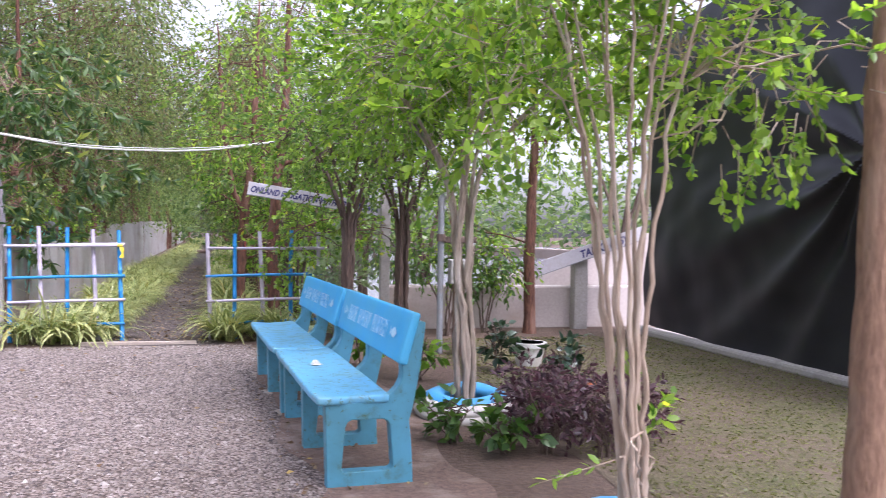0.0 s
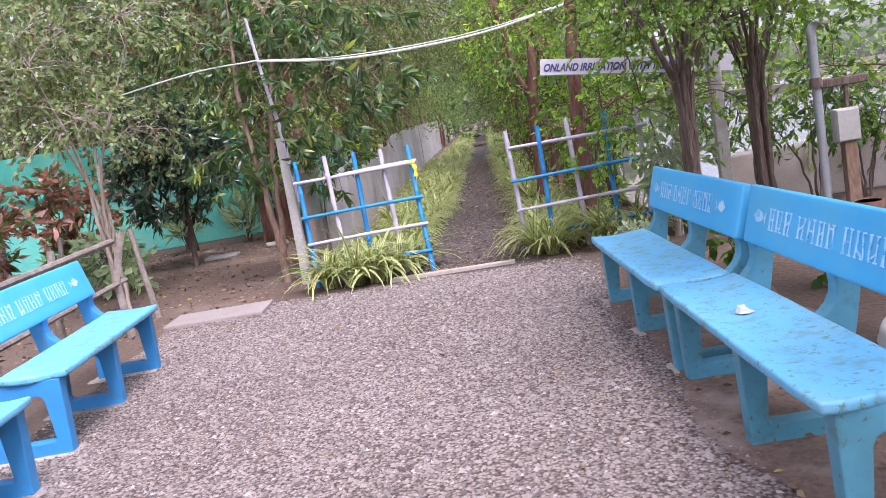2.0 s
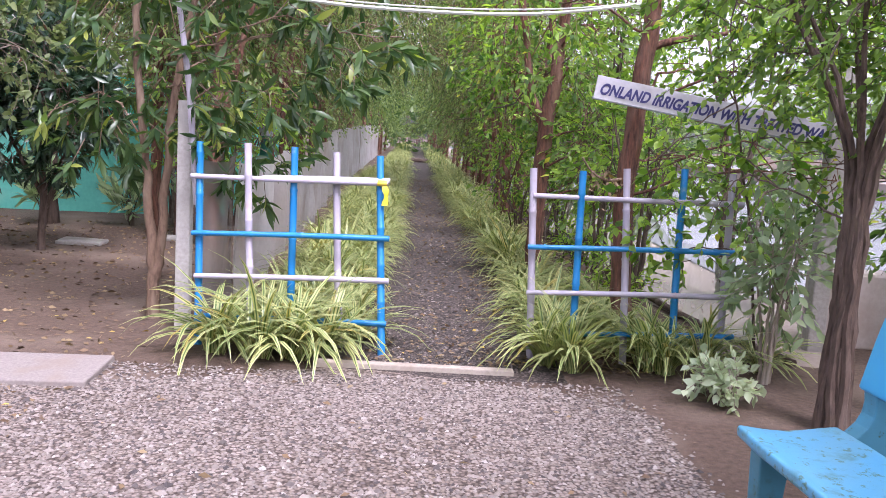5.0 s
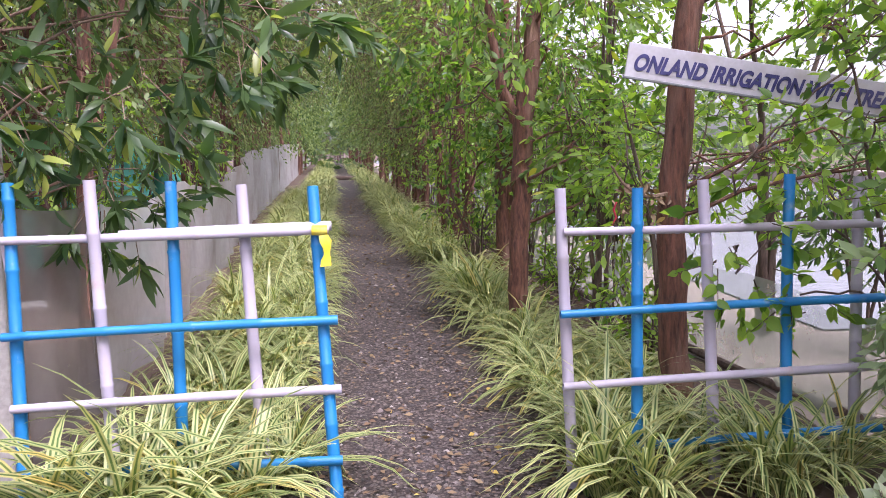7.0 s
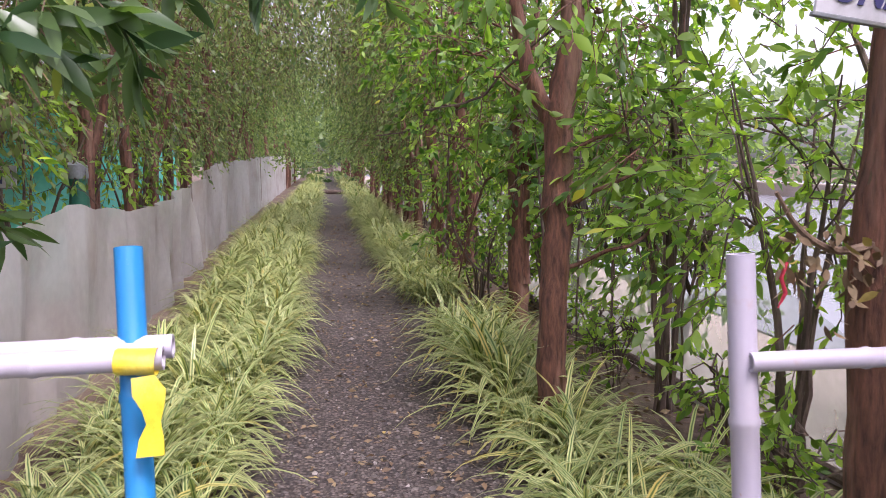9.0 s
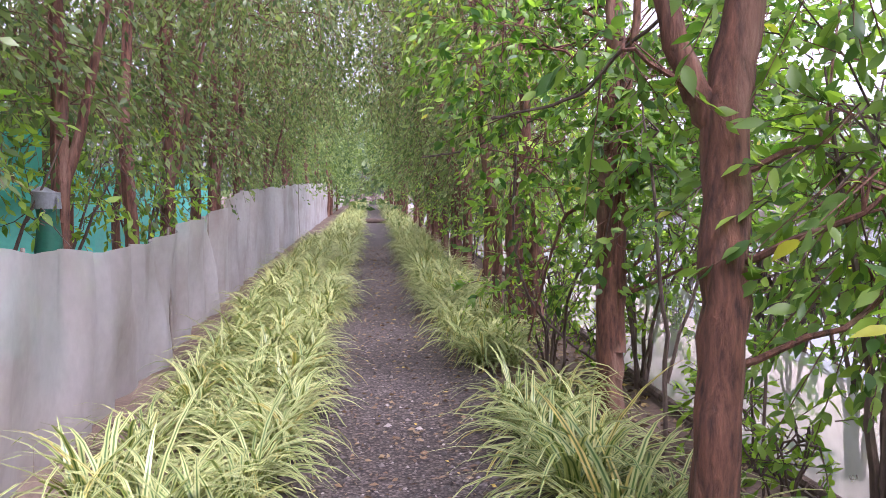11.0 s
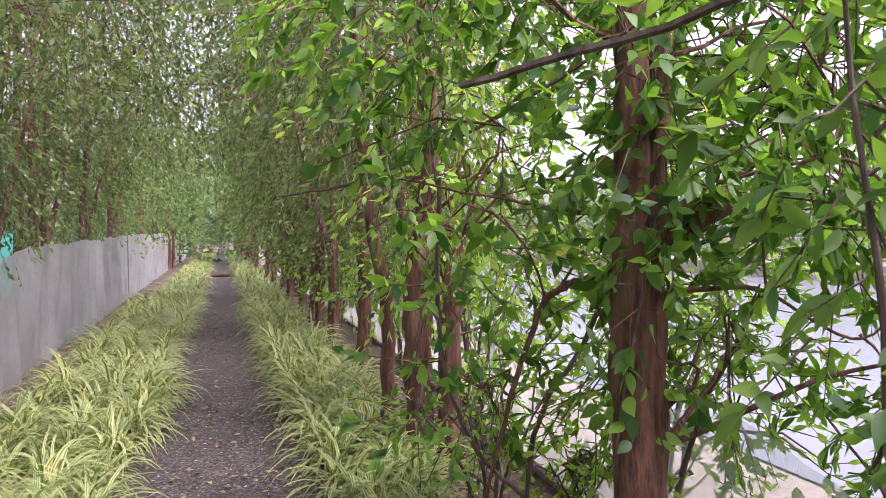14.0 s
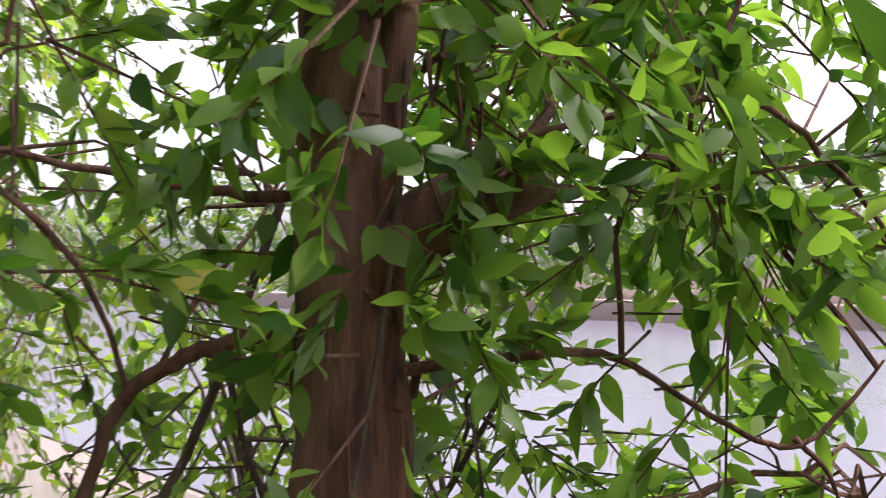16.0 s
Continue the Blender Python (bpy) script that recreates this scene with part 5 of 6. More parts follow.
# leaning trunks and a sawn stub beyond it
tree("tree", pose(1.0, 21.4, 0), "leaning red-brown trunk with leafy shoots", "tree",
     [[(-0.1, 0, -0.05, 0.1), (-0.12, 0, 0.7, 0.085), (-0.13, 0, 1.2, 0.08), (-0.05, -0.1, 1.9, 0.06), (-0.1, -0.2, 2.8, 0.05), (-0.3, -0.2, 4.4, 0.02)],
      [(-0.12, 0, 1.15, 0.07), (0.0, 0.08, 1.38, 0.065), (0.08, 0.2, 1.45, 0.06)]],
     [(-0.1, -0.1, 2.4, 0.7, 0.7, 0.5, 80), (-0.5, 0.1, 3.2, 0.8, 0.8, 0.6, 80), (0.4, 0.1, 2.8, 0.7, 0.7, 0.6, 80), (0.3, -0.3, 1.9, 0.5, 0.5, 0.5, 60), (-0.2, -0.4, 1.6, 0.35, 0.4, 0.4, 30), (0.0, 0, 4.0, 1.1, 1.1, 0.7, 90)],
     LEAF_FINE, LEAF_BRIGHT, RED_BARK, 0.085, 34, 9, 0.4, 0.5, lane_group)
tree("tree", pose(1.07, 21.3, 0), "sawn-off red-brown stub with young shoots", "tree",
     [[(0.0, 0, -0.05, 0.085), (0.0, 0, 0.8, 0.075), (0.03, 0, 1.3, 0.075), (0.06, 0, 1.58, 0.085)]],
     [(0.2, 0.2, 1.9, 0.4, 0.4, 0.4, 40), (0.3, -0.1, 1.0, 0.4, 0.4, 0.4, 36)], LEAF_FINE, LEAF_BRIGHT, RED_BARK, 0.08, 35, 8, 0.35, 0.4, lane_group)
tree("tree", pose(0.8, 22.1, 0), "thin leaning trunk at the path's edge", "tree",
     [[(0, 0, -0.05, 0.06), (0.0, 0, 0.9, 0.05), (-0.15, -0.2, 1.7, 0.045), (-0.25, -0.3, 2.8, 0.035), (-0.2, -0.3, 4.4, 0.012)]],
     [(-0.2, -0.2, 2.6, 0.7, 0.7, 0.6, 80), (-0.5, 0.1, 3.4, 0.9, 0.9, 0.6, 90), (0.3, 0.3, 3.0, 0.7, 0.7, 0.6, 70)], LEAF_SLIM, LEAF_LANE, RED_BARK, 0.1, 36, 10, 0.45, 0.6, lane_group)


# ---- shrubs on the pond side and in the yard ----
def shrub(name, x, y, label, h, rad, n, leaf, lmat, size, seed, stems=5, bark=DARK_BARK, per=8, droop=0.15, low=0.15, category="shrub", twig=0.25):
    r = random.Random(seed)
    st, bl = [], []
    for i in range(stems):
        a = 2 * math.pi * i / stems + r.uniform(-0.5, 0.5)
        q = rad * r.uniform(0.4, 0.9)
        st.append([(0.03 * math.cos(a), 0.03 * math.sin(a), -0.02, 0.009 * h + 0.003), (0.3 * q * math.cos(a), 0.3 * q * math.sin(a), h * 0.35, 0.007 * h + 0.002), (q * math.cos(a), q * math.sin(a), h * 0.8, 0.004)])
        bl.append((q * 0.8 * math.cos(a), q * 0.8 * math.sin(a), low + (h - low) * r.uniform(0.3, 0.8), rad * 0.55, rad * 0.55, (h - low) * 0.32, n // (stems + 1)))
    bl.append((0, 0, h * 0.72, rad * 0.6, rad * 0.6, h * 0.25, n // (stems + 1)))
    return tree(name, pose(x, y, 0), label, category, st, bl, leaf, lmat, bark, size, seed, per, twig, droop, "", True, 6)


shrub("shrub", 1.45, 16.15, "tall thin shrub with bright green leaves", 2.3, 0.55, 140, LEAF_FINE, LEAF_BRIGHT, 0.085, 41, 2, DARK_BARK)
shrub("shrub", 1.55, 14.9, "leggy bright green shrub by the pond net", 2.2, 0.7, 130, LEAF_FINE, LEAF_BRIGHT, 0.085, 42, 5, DARK_BARK)
shrub("shrub", 2.0, 17.3, "leafy shrub hanging over the pond net", 1.6, 0.5, 80, LEAF_FINE, LEAF_NEAR, 0.095, 43, 5, DARK_BARK)
shrub("shrub", 0.97, 20.05, "small twiggy shrub with sparse leaves", 0.95, 0.5, 90, LEAF_FINE, LEAF_BRIGHT, 0.055, 44, 6, DARK_BARK, 7)
shrub("shrub", 1.5, 19.3, "twiggy shrub between tree trunks", 1.6, 0.7, 330, LEAF_FINE, LEAF_BRIGHT, 0.055, 45, 6, DARK_BARK, 7)
shrub("shrub", 2.35, 18.7, "leafy shrub by the pond water", 1.1, 0.5, 60, LEAF_FINE, LEAF_NEAR, 0.09, 46, 5, DARK_BARK)
shrub("shrub", 2.1, 20.4, "leafy shrub by the pond water", 1.6, 0.7, 150, LEAF_FINE, LEAF_BRIGHT, 0.085, 47, 5, DARK_BARK)
for k, y in enumerate((22.5, 25, 27.5, 30, 33, 36, 40)):
    shrub("shrub", lane_right(y) + 1.45, y, "leafy undergrowth shrub beside the path", 1.7, 0.7, 90, LEAF_PLAIN, LEAF_BRIGHT, 0.1, 60 + k, 5, DARK_BARK)
for k, (x, y) in enumerate(((-4.2, 110), (-3.1, 111.2), (-1.9, 111.8), (-0.7, 110.6), (-2.5, 113))):
    shrub("shrub", x, y, "dark bush that closes the far end of the path", 2.6, 0.9, 200, LEAF_PLAIN, LEAF_FAR, 0.14, 170 + k, 5, DARK_BARK)
for k, (x, y) in enumerate(((-3.1, 17.4), (-3.2, 19.4), (-3.5, 21.6), (-3.3, 23.8), (-4.2, 20.0))):
    shrub("shrub", x, y, "loose leafy shrub behind the shade net", 2.3, 0.8, 110, LEAF_FINE, LEAF_BRIGHT, 0.1, 210 + k, 5, DARK_BARK, 7, 0.2, 0.6)
for k, (x, y) in enumerate(((1.35, 14.6), (1.5, 15.5), (1.3, 16.6), (1.45, 17.6), (1.4, 19.9), (1.35, 21.6))):
    shrub("undergrowth", x, y, "low leafy weed at the foot of the net", 0.5, 0.25, 42, LEAF_FINE, LEAF_BRIGHT, 0.07, 180 + k, 4, DARK_BARK, 6, 0.1, 0.05, "plant", 0.16)
for k, (x, y, h) in enumerate(((3.3, 12.8, 1.4), (3.9, 13.1, 1.2), (2.9, 14.8, 1.5))):
    shrub("shrub", x, y, "loose leafy shrub on the pale pond margin", h, 0.55, 90, LEAF_FINE, LEAF_GREEN, 0.095, 190 + k, 4, DARK_BARK, 7, 0.3, 0.4)
shrub("shrub", 1.84, 12.5, "grey-green bush leaning on the bamboo fence", 1.15, 0.36, 90, LEAF_FINE, LEAF_GREY, 0.1, 48, 5, GREY_BARK, 7)
shrub("shrub", 1.38, 12.0, "low grey-green rosette plant at the gravel's edge", 0.26, 0.17, 70, LEAF_BROAD, LEAF_SILVER, 0.062, 49, 4, GREY_BARK, 6, 0.0, 0.05, "plant", 0.12)


tree("shrub", pose(0.98, 17.25, 0), "leafy sapling with large leaves beside the path", "shrub",
     [[(0, 0, -0.03, 0.014), (0.05, 0.05, 0.6, 0.012), (0.0, 0.1, 1.3, 0.009), (-0.1, 0.1, 2.1, 0.004)], [(0.05, 0.05, 0.5, 0.01), (0.25, 0.15, 1.1, 0.008), (0.35, 0.2, 1.8, 0.004)]],
     [(-0.05, 0.1, 1.75, 0.25, 0.25, 0.25, 12), (0.15, 0.2, 1.4, 0.25, 0.25, 0.25, 9), (0.4, 0.3, 1.7, 0.3, 0.3, 0.3, 14), (0.1, 0.2, 2.15, 0.35, 0.35, 0.25, 20), (0.5, 0.3, 2.2, 0.35, 0.35, 0.3, 18)],
     LEAF_OVAL, LEAF_MID, DARK_BARK, 0.09, 64, 7, 0.2, 0.2, "", True, 7, 1.0, 0.3)
tree("creeper", pose(1.95, 12.95, 0), "round-leaved creeper hanging over fence and sign", "creeper",
     [[(0, 0, -0.03, 0.012), (-0.1, 0.0, 0.8, 0.01), (-0.25, 0.0, 1.5, 0.008), (-0.35, 0.1, 2.2, 0.005), (-0.3, 0.2, 3.0, 0.003)], [(-0.1, 0.0, 0.8, 0.007), (-0.5, -0.05, 1.15, 0.005), (-0.85, -0.05, 0.9, 0.003)], [(-0.3, 0.05, 1.8, 0.006), (-0.6, -0.02, 1.6, 0.004), (-0.85, -0.02, 1.25, 0.003)]],
     [(-0.4, -0.05, 2.0, 0.2, 0.1, 0.16, 7), (-0.65, 0.02, 1.45, 0.28, 0.12, 0.25, 13), (-0.85, -0.05, 1.0, 0.22, 0.1, 0.25, 14), (-0.35, -0.05, 1.25, 0.3, 0.12, 0.3, 9), (-0.1, -0.05, 1.6, 0.3, 0.15, 0.3, 9), (-0.4, 0.2, 2.5, 0.5, 0.3, 0.3, 24), (0.2, 0.1, 2.2, 0.4, 0.25, 0.4, 14), (-0.55, -0.05, 0.8, 0.2, 0.1, 0.15, 8)],
     LEAF_BROAD, LEAF_BRIGHT, DARK_BARK, 0.078, 65, 6, 0.16, 0.3, "", True, 6, 1.0, 0.2)


def ivy(x, y, radius, z0, z1, n, seed):
    """A climber on a trunk: two thin runners and heart-shaped leaves that hang off the bark."""
    r, nr = random.Random(seed), np.random.default_rng(seed)
    t = thing("ivy", pose(x, y, 0), "climbing vine with broad leaves on a red-brown trunk", "climber")
    v, f, w, d, z = [], [], [], [], []
    for k in range(2):
        turn = r.uniform(2.5, 5.5)
        line = [Vector((radius * math.cos(turn + q * 0.25), radius * math.sin(turn + q * 0.25), z0 + (z1 - z0) * q / 14)) for q in range(15)]
        tube_data(line, [0.005] * 15, 5, v, f, False)
    for _ in range(n):
        a = r.uniform(2.6, 6.4)
        k = radius + r.uniform(0.005, 0.05)
        w.append((k * math.cos(a), k * math.sin(a), r.uniform(z0, z1)))
        d.append((0.6 * math.cos(a) + r.uniform(-0.5, 0.5), 0.6 * math.sin(a) + r.uniform(-0.5, 0.5), -0.8 + r.uniform(-0.3, 0.5)))
        z.append(r.uniform(0.05, 0.1))
    mesh_object("runner", v, f, DARK_BARK, t)
    leaves_object("leaves", w, d, z, LEAF_BROAD, LEAF_NEAR, t, "", nr, 0.3)


ivy(1.09, 18.63, 0.085, 0.75, 2.3, 75, 8)
ivy(0.88, 21.4, 0.09, 0.5, 1.9, 34, 9)


def hanging_dry(x, y, z, seed):
    r = random.Random(seed)
    nr = np.random.default_rng(seed)
    t = thing("withered_spray", pose(x, y, 0), "withered dark leaves hanging on a thin twig", "dead branch", "withered sprays by the pond")
    v, f = [], []
    w, d, s = [], [], []
    line = curved([(0, 0, 0), (0.02, 0.05, z * 0.6), (0.1, 0.1, z), (0.25, 0.1, z - 0.15)], 4, 0.01, r)
    tube_data(line, [0.008] * len(line), 5, v, f, False)
    for i in range(26):
        p = r.choice(line[len(line) // 2:])
        q = p + Vector((r.uniform(-0.15, 0.15), r.uniform(-0.15, 0.15), -r.uniform(0.02, 0.2)))
        tube_data([p, q], [0.003, 0.002], 3, v, f, False)
        for _ in range(3):
            w.append(q)
            d.append((r.uniform(-0.25, 0.25), r.uniform(-0.25, 0.25), -1))
            s.append(r.uniform(0.06, 0.13))
    tagged(mesh_object("twig", v, f, DARK_BARK, t), "", "", "", "stuff")
    leaves_object("leaves", w, d, s, LEAF_LONG, LEAF_DRY, t, "", nr, 0.1)


hanging_dry(1.42, 17.05, 1.2, 1)
hanging_dry(1.6, 17.6, 1.15, 2)
hanging_dry(1.62, 16.3, 1.05, 3)
hanging_dry(1.3, 17.5, 1.3, 4)

def dry_cluster(x, y, z, seed):
    """Dead leaves caught in a fork of the sign tree, with a red cord tied below."""
    r, nr = random.Random(seed), np.random.default_rng(seed)
    t = thing("dead_branch", pose(x, y, z), "dead branch with brown curled leaves caught by the fence", "dead branch")
    tube("stick", curved([(0.3, 0.08, 0.02), (0.12, 0.02, 0.0), (0.0, 0.0, 0.06), (-0.08, -0.02, 0.16)], 4), [0.014 - 0.0007 * i for i in range(13)], BROWN_BARK, t, "", 7)
    w = [(r.gauss(0.08, 0.09), r.gauss(0, 0.04), r.gauss(-0.03, 0.07)) for _ in range(90)]
    leaves_object("leaves", w, [(r.uniform(-1, 1), r.uniform(-1, 1), -0.6) for _ in w], [r.uniform(0.03, 0.065) for _ in w], LEAF_FINE, LITTER, t, "brown curled dead leaves", nr, 0.2)
    v, f = [], []
    tube_data([(-0.06, -0.05, -0.02), (-0.075, -0.055, -0.06), (-0.06, -0.05, -0.1), (-0.08, -0.05, -0.14)], [0.004, 0.006, 0.005, 0.002], 7, v, f, True, 0.3, r)
    c = mesh_object("red_cord", v, f, RED_CORD)
    c.matrix_world = pose(x, y, z)
    tagged(c, "short red cord tied to a dead branch", "cord")


dry_cluster(0.83, 13.62, 1.2, 12)


def wrapped_post(x, y):
    t = thing("wrapped_post", pose(x, y, 0), "post wrapped in dark green plastic behind the net", "post")
    r = random.Random(2)
    v, f = [], []
    tube_data([(0.01 * math.sin(h * 7), 0, h) for h in np.linspace(0, 1.36, 12)], [0.09 + 0.012 * math.sin(h * 9) for h in np.linspace(0, 1.36, 12)], 14, v, f, True, 0.08, r)
    mesh_object("wrapping", v, f, DRUM_GREEN, t, "dark green plastic sheet")
    v, f = [], []
    tube_data([(0, 0, 1.3), (0, 0, 1.42), (0.01, 0, 1.44)], [0.1, 0.095, 0.05], 12, v, f, True, 0.1, r)
    mesh_object("cap", v, f, STEEL, t, "grey cloth tied over the top")


wrapped_post(-2.75, 19.5)

# ---- yard trees, pond side ----
def bundle(x, y, label, seed, twigs=60):
    """Many thin stems and hanging roots grown together into one twisted trunk that opens like a broom."""
    r = random.Random(seed)
    stems = []
    for i in range(11):
        a = 2 * math.pi * i / 11 + r.uniform(-0.3, 0.3)
        q = r.uniform(0.03, 0.07)
        tw = r.uniform(-0.8, 0.8)
        stems.append([(q * 1.5 * math.cos(a), q * 1.5 * math.sin(a), -0.03, 0.028), (q * math.cos(a + tw * 0.4), q * math.sin(a + tw * 0.4), 0.55, 0.024), (q * math.cos(a + tw), q * math.sin(a + tw), 1.15, 0.022),
                      (2.2 * q * math.cos(a), 2.2 * q * math.sin(a), 1.6, 0.018), (0.45 * math.cos(a), 0.45 * math.sin(a), 2.3, 0.012), (0.9 * math.cos(a), 0.9 * math.sin(a), 3.0, 0.005)])
    blobs = [(0.75 * math.cos(k) * r.uniform(0.5, 1.1), 0.75 * math.sin(k) * r.uniform(0.5, 1.1), 2.85 + r.uniform(-0.5, 0.8), 0.65, 0.65, 0.5, twigs) for k in range(9)]
    blobs += [(0.6 * math.cos(k * 2.1), 0.6 * math.sin(k * 2.1), 1.95 + 0.1 * k, 0.45, 0.45, 0.35, 46) for k in range(3)]
    blobs.append((r.choice((-0.5, 0.5)), 0.2, 1.35, 0.35, 0.3, 0.3, 16))
    return tree("tree", pose(x, y, 0), label, "tree", stems, blobs, LEAF_SMALL, LEAF_MID, DARK_BARK, 0.056, seed, 12, 0.27, 0.15, "trees round the yard", True, 6, 1.0, 0.2)


def ficus(x, y, label, seed, h=2.0, n=4, crown=1.1, lift=2.6, twigs=120, bark=GREY_BARK, rad=0.035, tilt=0.0, leaf=LEAF_BRIGHT, size=0.056, cat="tree"):
    """Several thin twisted stems from one foot that open into a leafy crown."""
    r = random.Random(seed)
    stems = []
    for i in range(n):
        a = 2 * math.pi * i / n + r.uniform(-0.4, 0.4)
        c, s = math.cos(a), math.sin(a)
        stems.append([(0.05 * c, 0.05 * s, -0.03, rad * 1.1), (0.06 * c + tilt * 0.3, 0.06 * s, h * 0.3, rad), (0.05 * s + 0.05 * c + tilt * 0.6, 0.06 * s, h * 0.6, rad * 0.9),
                      (0.2 * c + tilt, 0.2 * s, h, rad * 0.7), (0.65 * crown * c + tilt, 0.65 * crown * s, lift + 0.3, rad * 0.3)])
    blobs = []
    for i in range(7):
        a = 2 * math.pi * i / 7 + r.uniform(-0.4, 0.4)
        q = crown * r.uniform(0.35, 0.8)
        blobs.append((q * math.cos(a) + tilt, q * math.sin(a), lift + r.uniform(-0.55, 0.75), 0.55 * crown, 0.55 * crown, 0.45, twigs))
    blobs.append((tilt, 0, lift + 0.8, crown * 0.7, crown * 0.7, 0.6, twigs))
    return tree("tree", pose(x, y, 0), label, cat, stems, blobs, LEAF_SMALL, leaf, bark, size, seed, 13, 0.27, 0.12, "trees round the yard", True, 8, 1.0, 0.2)


ficus(2.3, 8.15, "multi-stemmed ficus tree in a painted tyre", 51, 1.9, 9, 1.35, 2.3, 230, GREY_BARK, 0.021, -0.06)
def vase_tree(x, y, label, seed):
    """Thin pale stems that stand close together and open slowly like a vase."""
    r = random.Random(seed)
    stems = []
    for i in range(10):
        a = 2 * math.pi * i / 10 + r.uniform(-0.3, 0.3)
        c, q = math.cos(a), math.sin(a)
        w = r.uniform(0.7, 1.3)
        stems.append([(0.05 * c, 0.05 * q, 0.0, 0.017), (0.055 * c - 0.03, 0.055 * q, 0.5, 0.013), (0.09 * c * w - 0.06, 0.09 * q, 0.95, 0.011),
                      (0.15 * c * w - 0.07, 0.16 * q * w, 1.5, 0.0095), (0.28 * c * w - 0.07, 0.28 * q * w, 2.1, 0.007), (0.55 * c * w - 0.05, 0.55 * q * w, 2.9, 0.004)])
    blobs = [(0.75 * math.cos(k * 0.9) * r.uniform(0.3, 1), 0.75 * math.sin(k * 0.9) * r.uniform(0.3, 1), 2.1 + 0.15 * k, 0.55, 0.55, 0.4, 74) for k in range(9)]
    blobs += [(0.5, 0.3, 1.95, 0.4, 0.4, 0.3, 22), (-0.55, 0.2, 1.9, 0.4, 0.35, 0.3, 40), (0.0, -0.04, 0.55, 0.04, 0.04, 0.04, 2), (-0.1, -0.04, 0.45, 0.04, 0.04, 0.04, 2)]
    return tree("tree", pose(x, y, 0), label, "tree", stems, blobs, LEAF_SMALL, LEAF_BRIGHT, PALE_BARK, 0.058, seed, 13, 0.27, 0.12, "trees round the yard", True, 8, 1.0, 0.2)


vase_tree(2.24, 5.25, "pale thin-stemmed tree in a blue tyre", 52)
bundle(1.85, 11.6, "dark twisted ficus tree behind the bench", 53, 55)
bundle(2.5, 11.75, "dark twisted ficus tree beside a standpipe", 54, 80)
tree("tree", pose(3.13, 5.02, 0), "thick pale brown tree trunk by the yard", "tree",
     [[(0.03, 0, -0.05, 0.12), (0.04, 0, 0.8, 0.1), (0.06, 0, 1.6, 0.09), (0.08, 0, 2.6, 0.08), (0, 0.1, 4.5, 0.04)]],
     [(0.3, 0.3, 3.6, 1.1, 1.1, 0.7, 110), (-0.5, 0.9, 3.0, 0.9, 0.8, 0.5, 70), (0.2, 0, 4.6, 1.3, 1.3, 0.8, 110)], LEAF_FINE, LEAF_BRIGHT, WARM_BARK, 0.085, 55, 9, 0.4, 0.4, "trees round the yard")
tree("tree", pose(4.5, 13.0, 0), "straight dark-barked young tree by the pond wall", "tree",
     [[(0, 0, -0.05, 0.085), (0, 0, 1.2, 0.075), (0.03, 0, 2.4, 0.06), (0.03, 0, 4.4, 0.02)]],
     [(0.2, 0.1, 2.6, 0.9, 0.9, 0.6, 90), (-0.5, 0.2, 3.2, 0.9, 0.9, 0.6, 80), (0.6, 0.3, 3.6, 1.0, 1.0, 0.7, 90), (-0.5, 0.3, 1.1, 0.6, 0.5, 0.55, 60), (-1.0, 0.4, 1.4, 0.6, 0.5, 0.6, 60)],
     LEAF_FINE, LEAF_BRIGHT, RED_BARK, 0.09, 56, 9, 0.4, 0.4, "trees round the yard")
for k, (x, y, h) in enumerate(((3.4, 14.6, 2.6), (6.8, 15.0, 3.0), (8.6, 14.6, 2.6), (2.6, 15.6, 2.4))):
    ficus(x, y, "leafy green tree by the pond", 150 + k, h * 0.6, 3, 1.2, h, 40, DARK_BARK, 0.04)

# ---- yard trees on the soil side ----
ficus(-4.25, 13.3, "thin-stemmed tree with pale leaves behind the bench", 57, 1.7, 4, 1.35, 2.5, 130, GREY_BARK, 0.026, -0.05, LEAF_PALE, 0.065)
ficus(-5.9, 12.6, "thin-stemmed tree with pale leaves", 58, 1.7, 4, 1.4, 2.6, 130, GREY_BARK, 0.026, 0.0, LEAF_PALE, 0.065)
tree("round_bush", pose(-4.5, 16.3, 0) @ Matrix.Diagonal((1.12, 1.12, 1.25, 1)), "dense round dark green bush on one stem", "bush",
     [[(0, 0, -0.05, 0.04), (0.02, 0, 0.4, 0.035), (0, 0.02, 0.8, 0.03), (0.02, 0, 1.5, 0.015)], [(0.02, 0, 0.45, 0.022), (0.25, 0.05, 0.9, 0.014), (0.4, 0.1, 1.3, 0.006)], [(0.0, 0, 0.5, 0.022), (-0.25, 0.0, 0.9, 0.014), (-0.4, -0.05, 1.3, 0.006)]],
     [(0, 0, 1.3, 0.62, 0.62, 0.62, 230), (0.35, -0.2, 1.15, 0.35, 0.35, 0.35, 60), (-0.35, -0.2, 1.2, 0.35, 0.35, 0.35, 60), (0, -0.3, 1.6, 0.4, 0.35, 0.35, 60)],
     LEAF_LONG, LEAF_SHRUB, DARK_BARK, 0.14, 59, 15, 0.2, 0.1, "", True, 8, 1.0, 0.7)
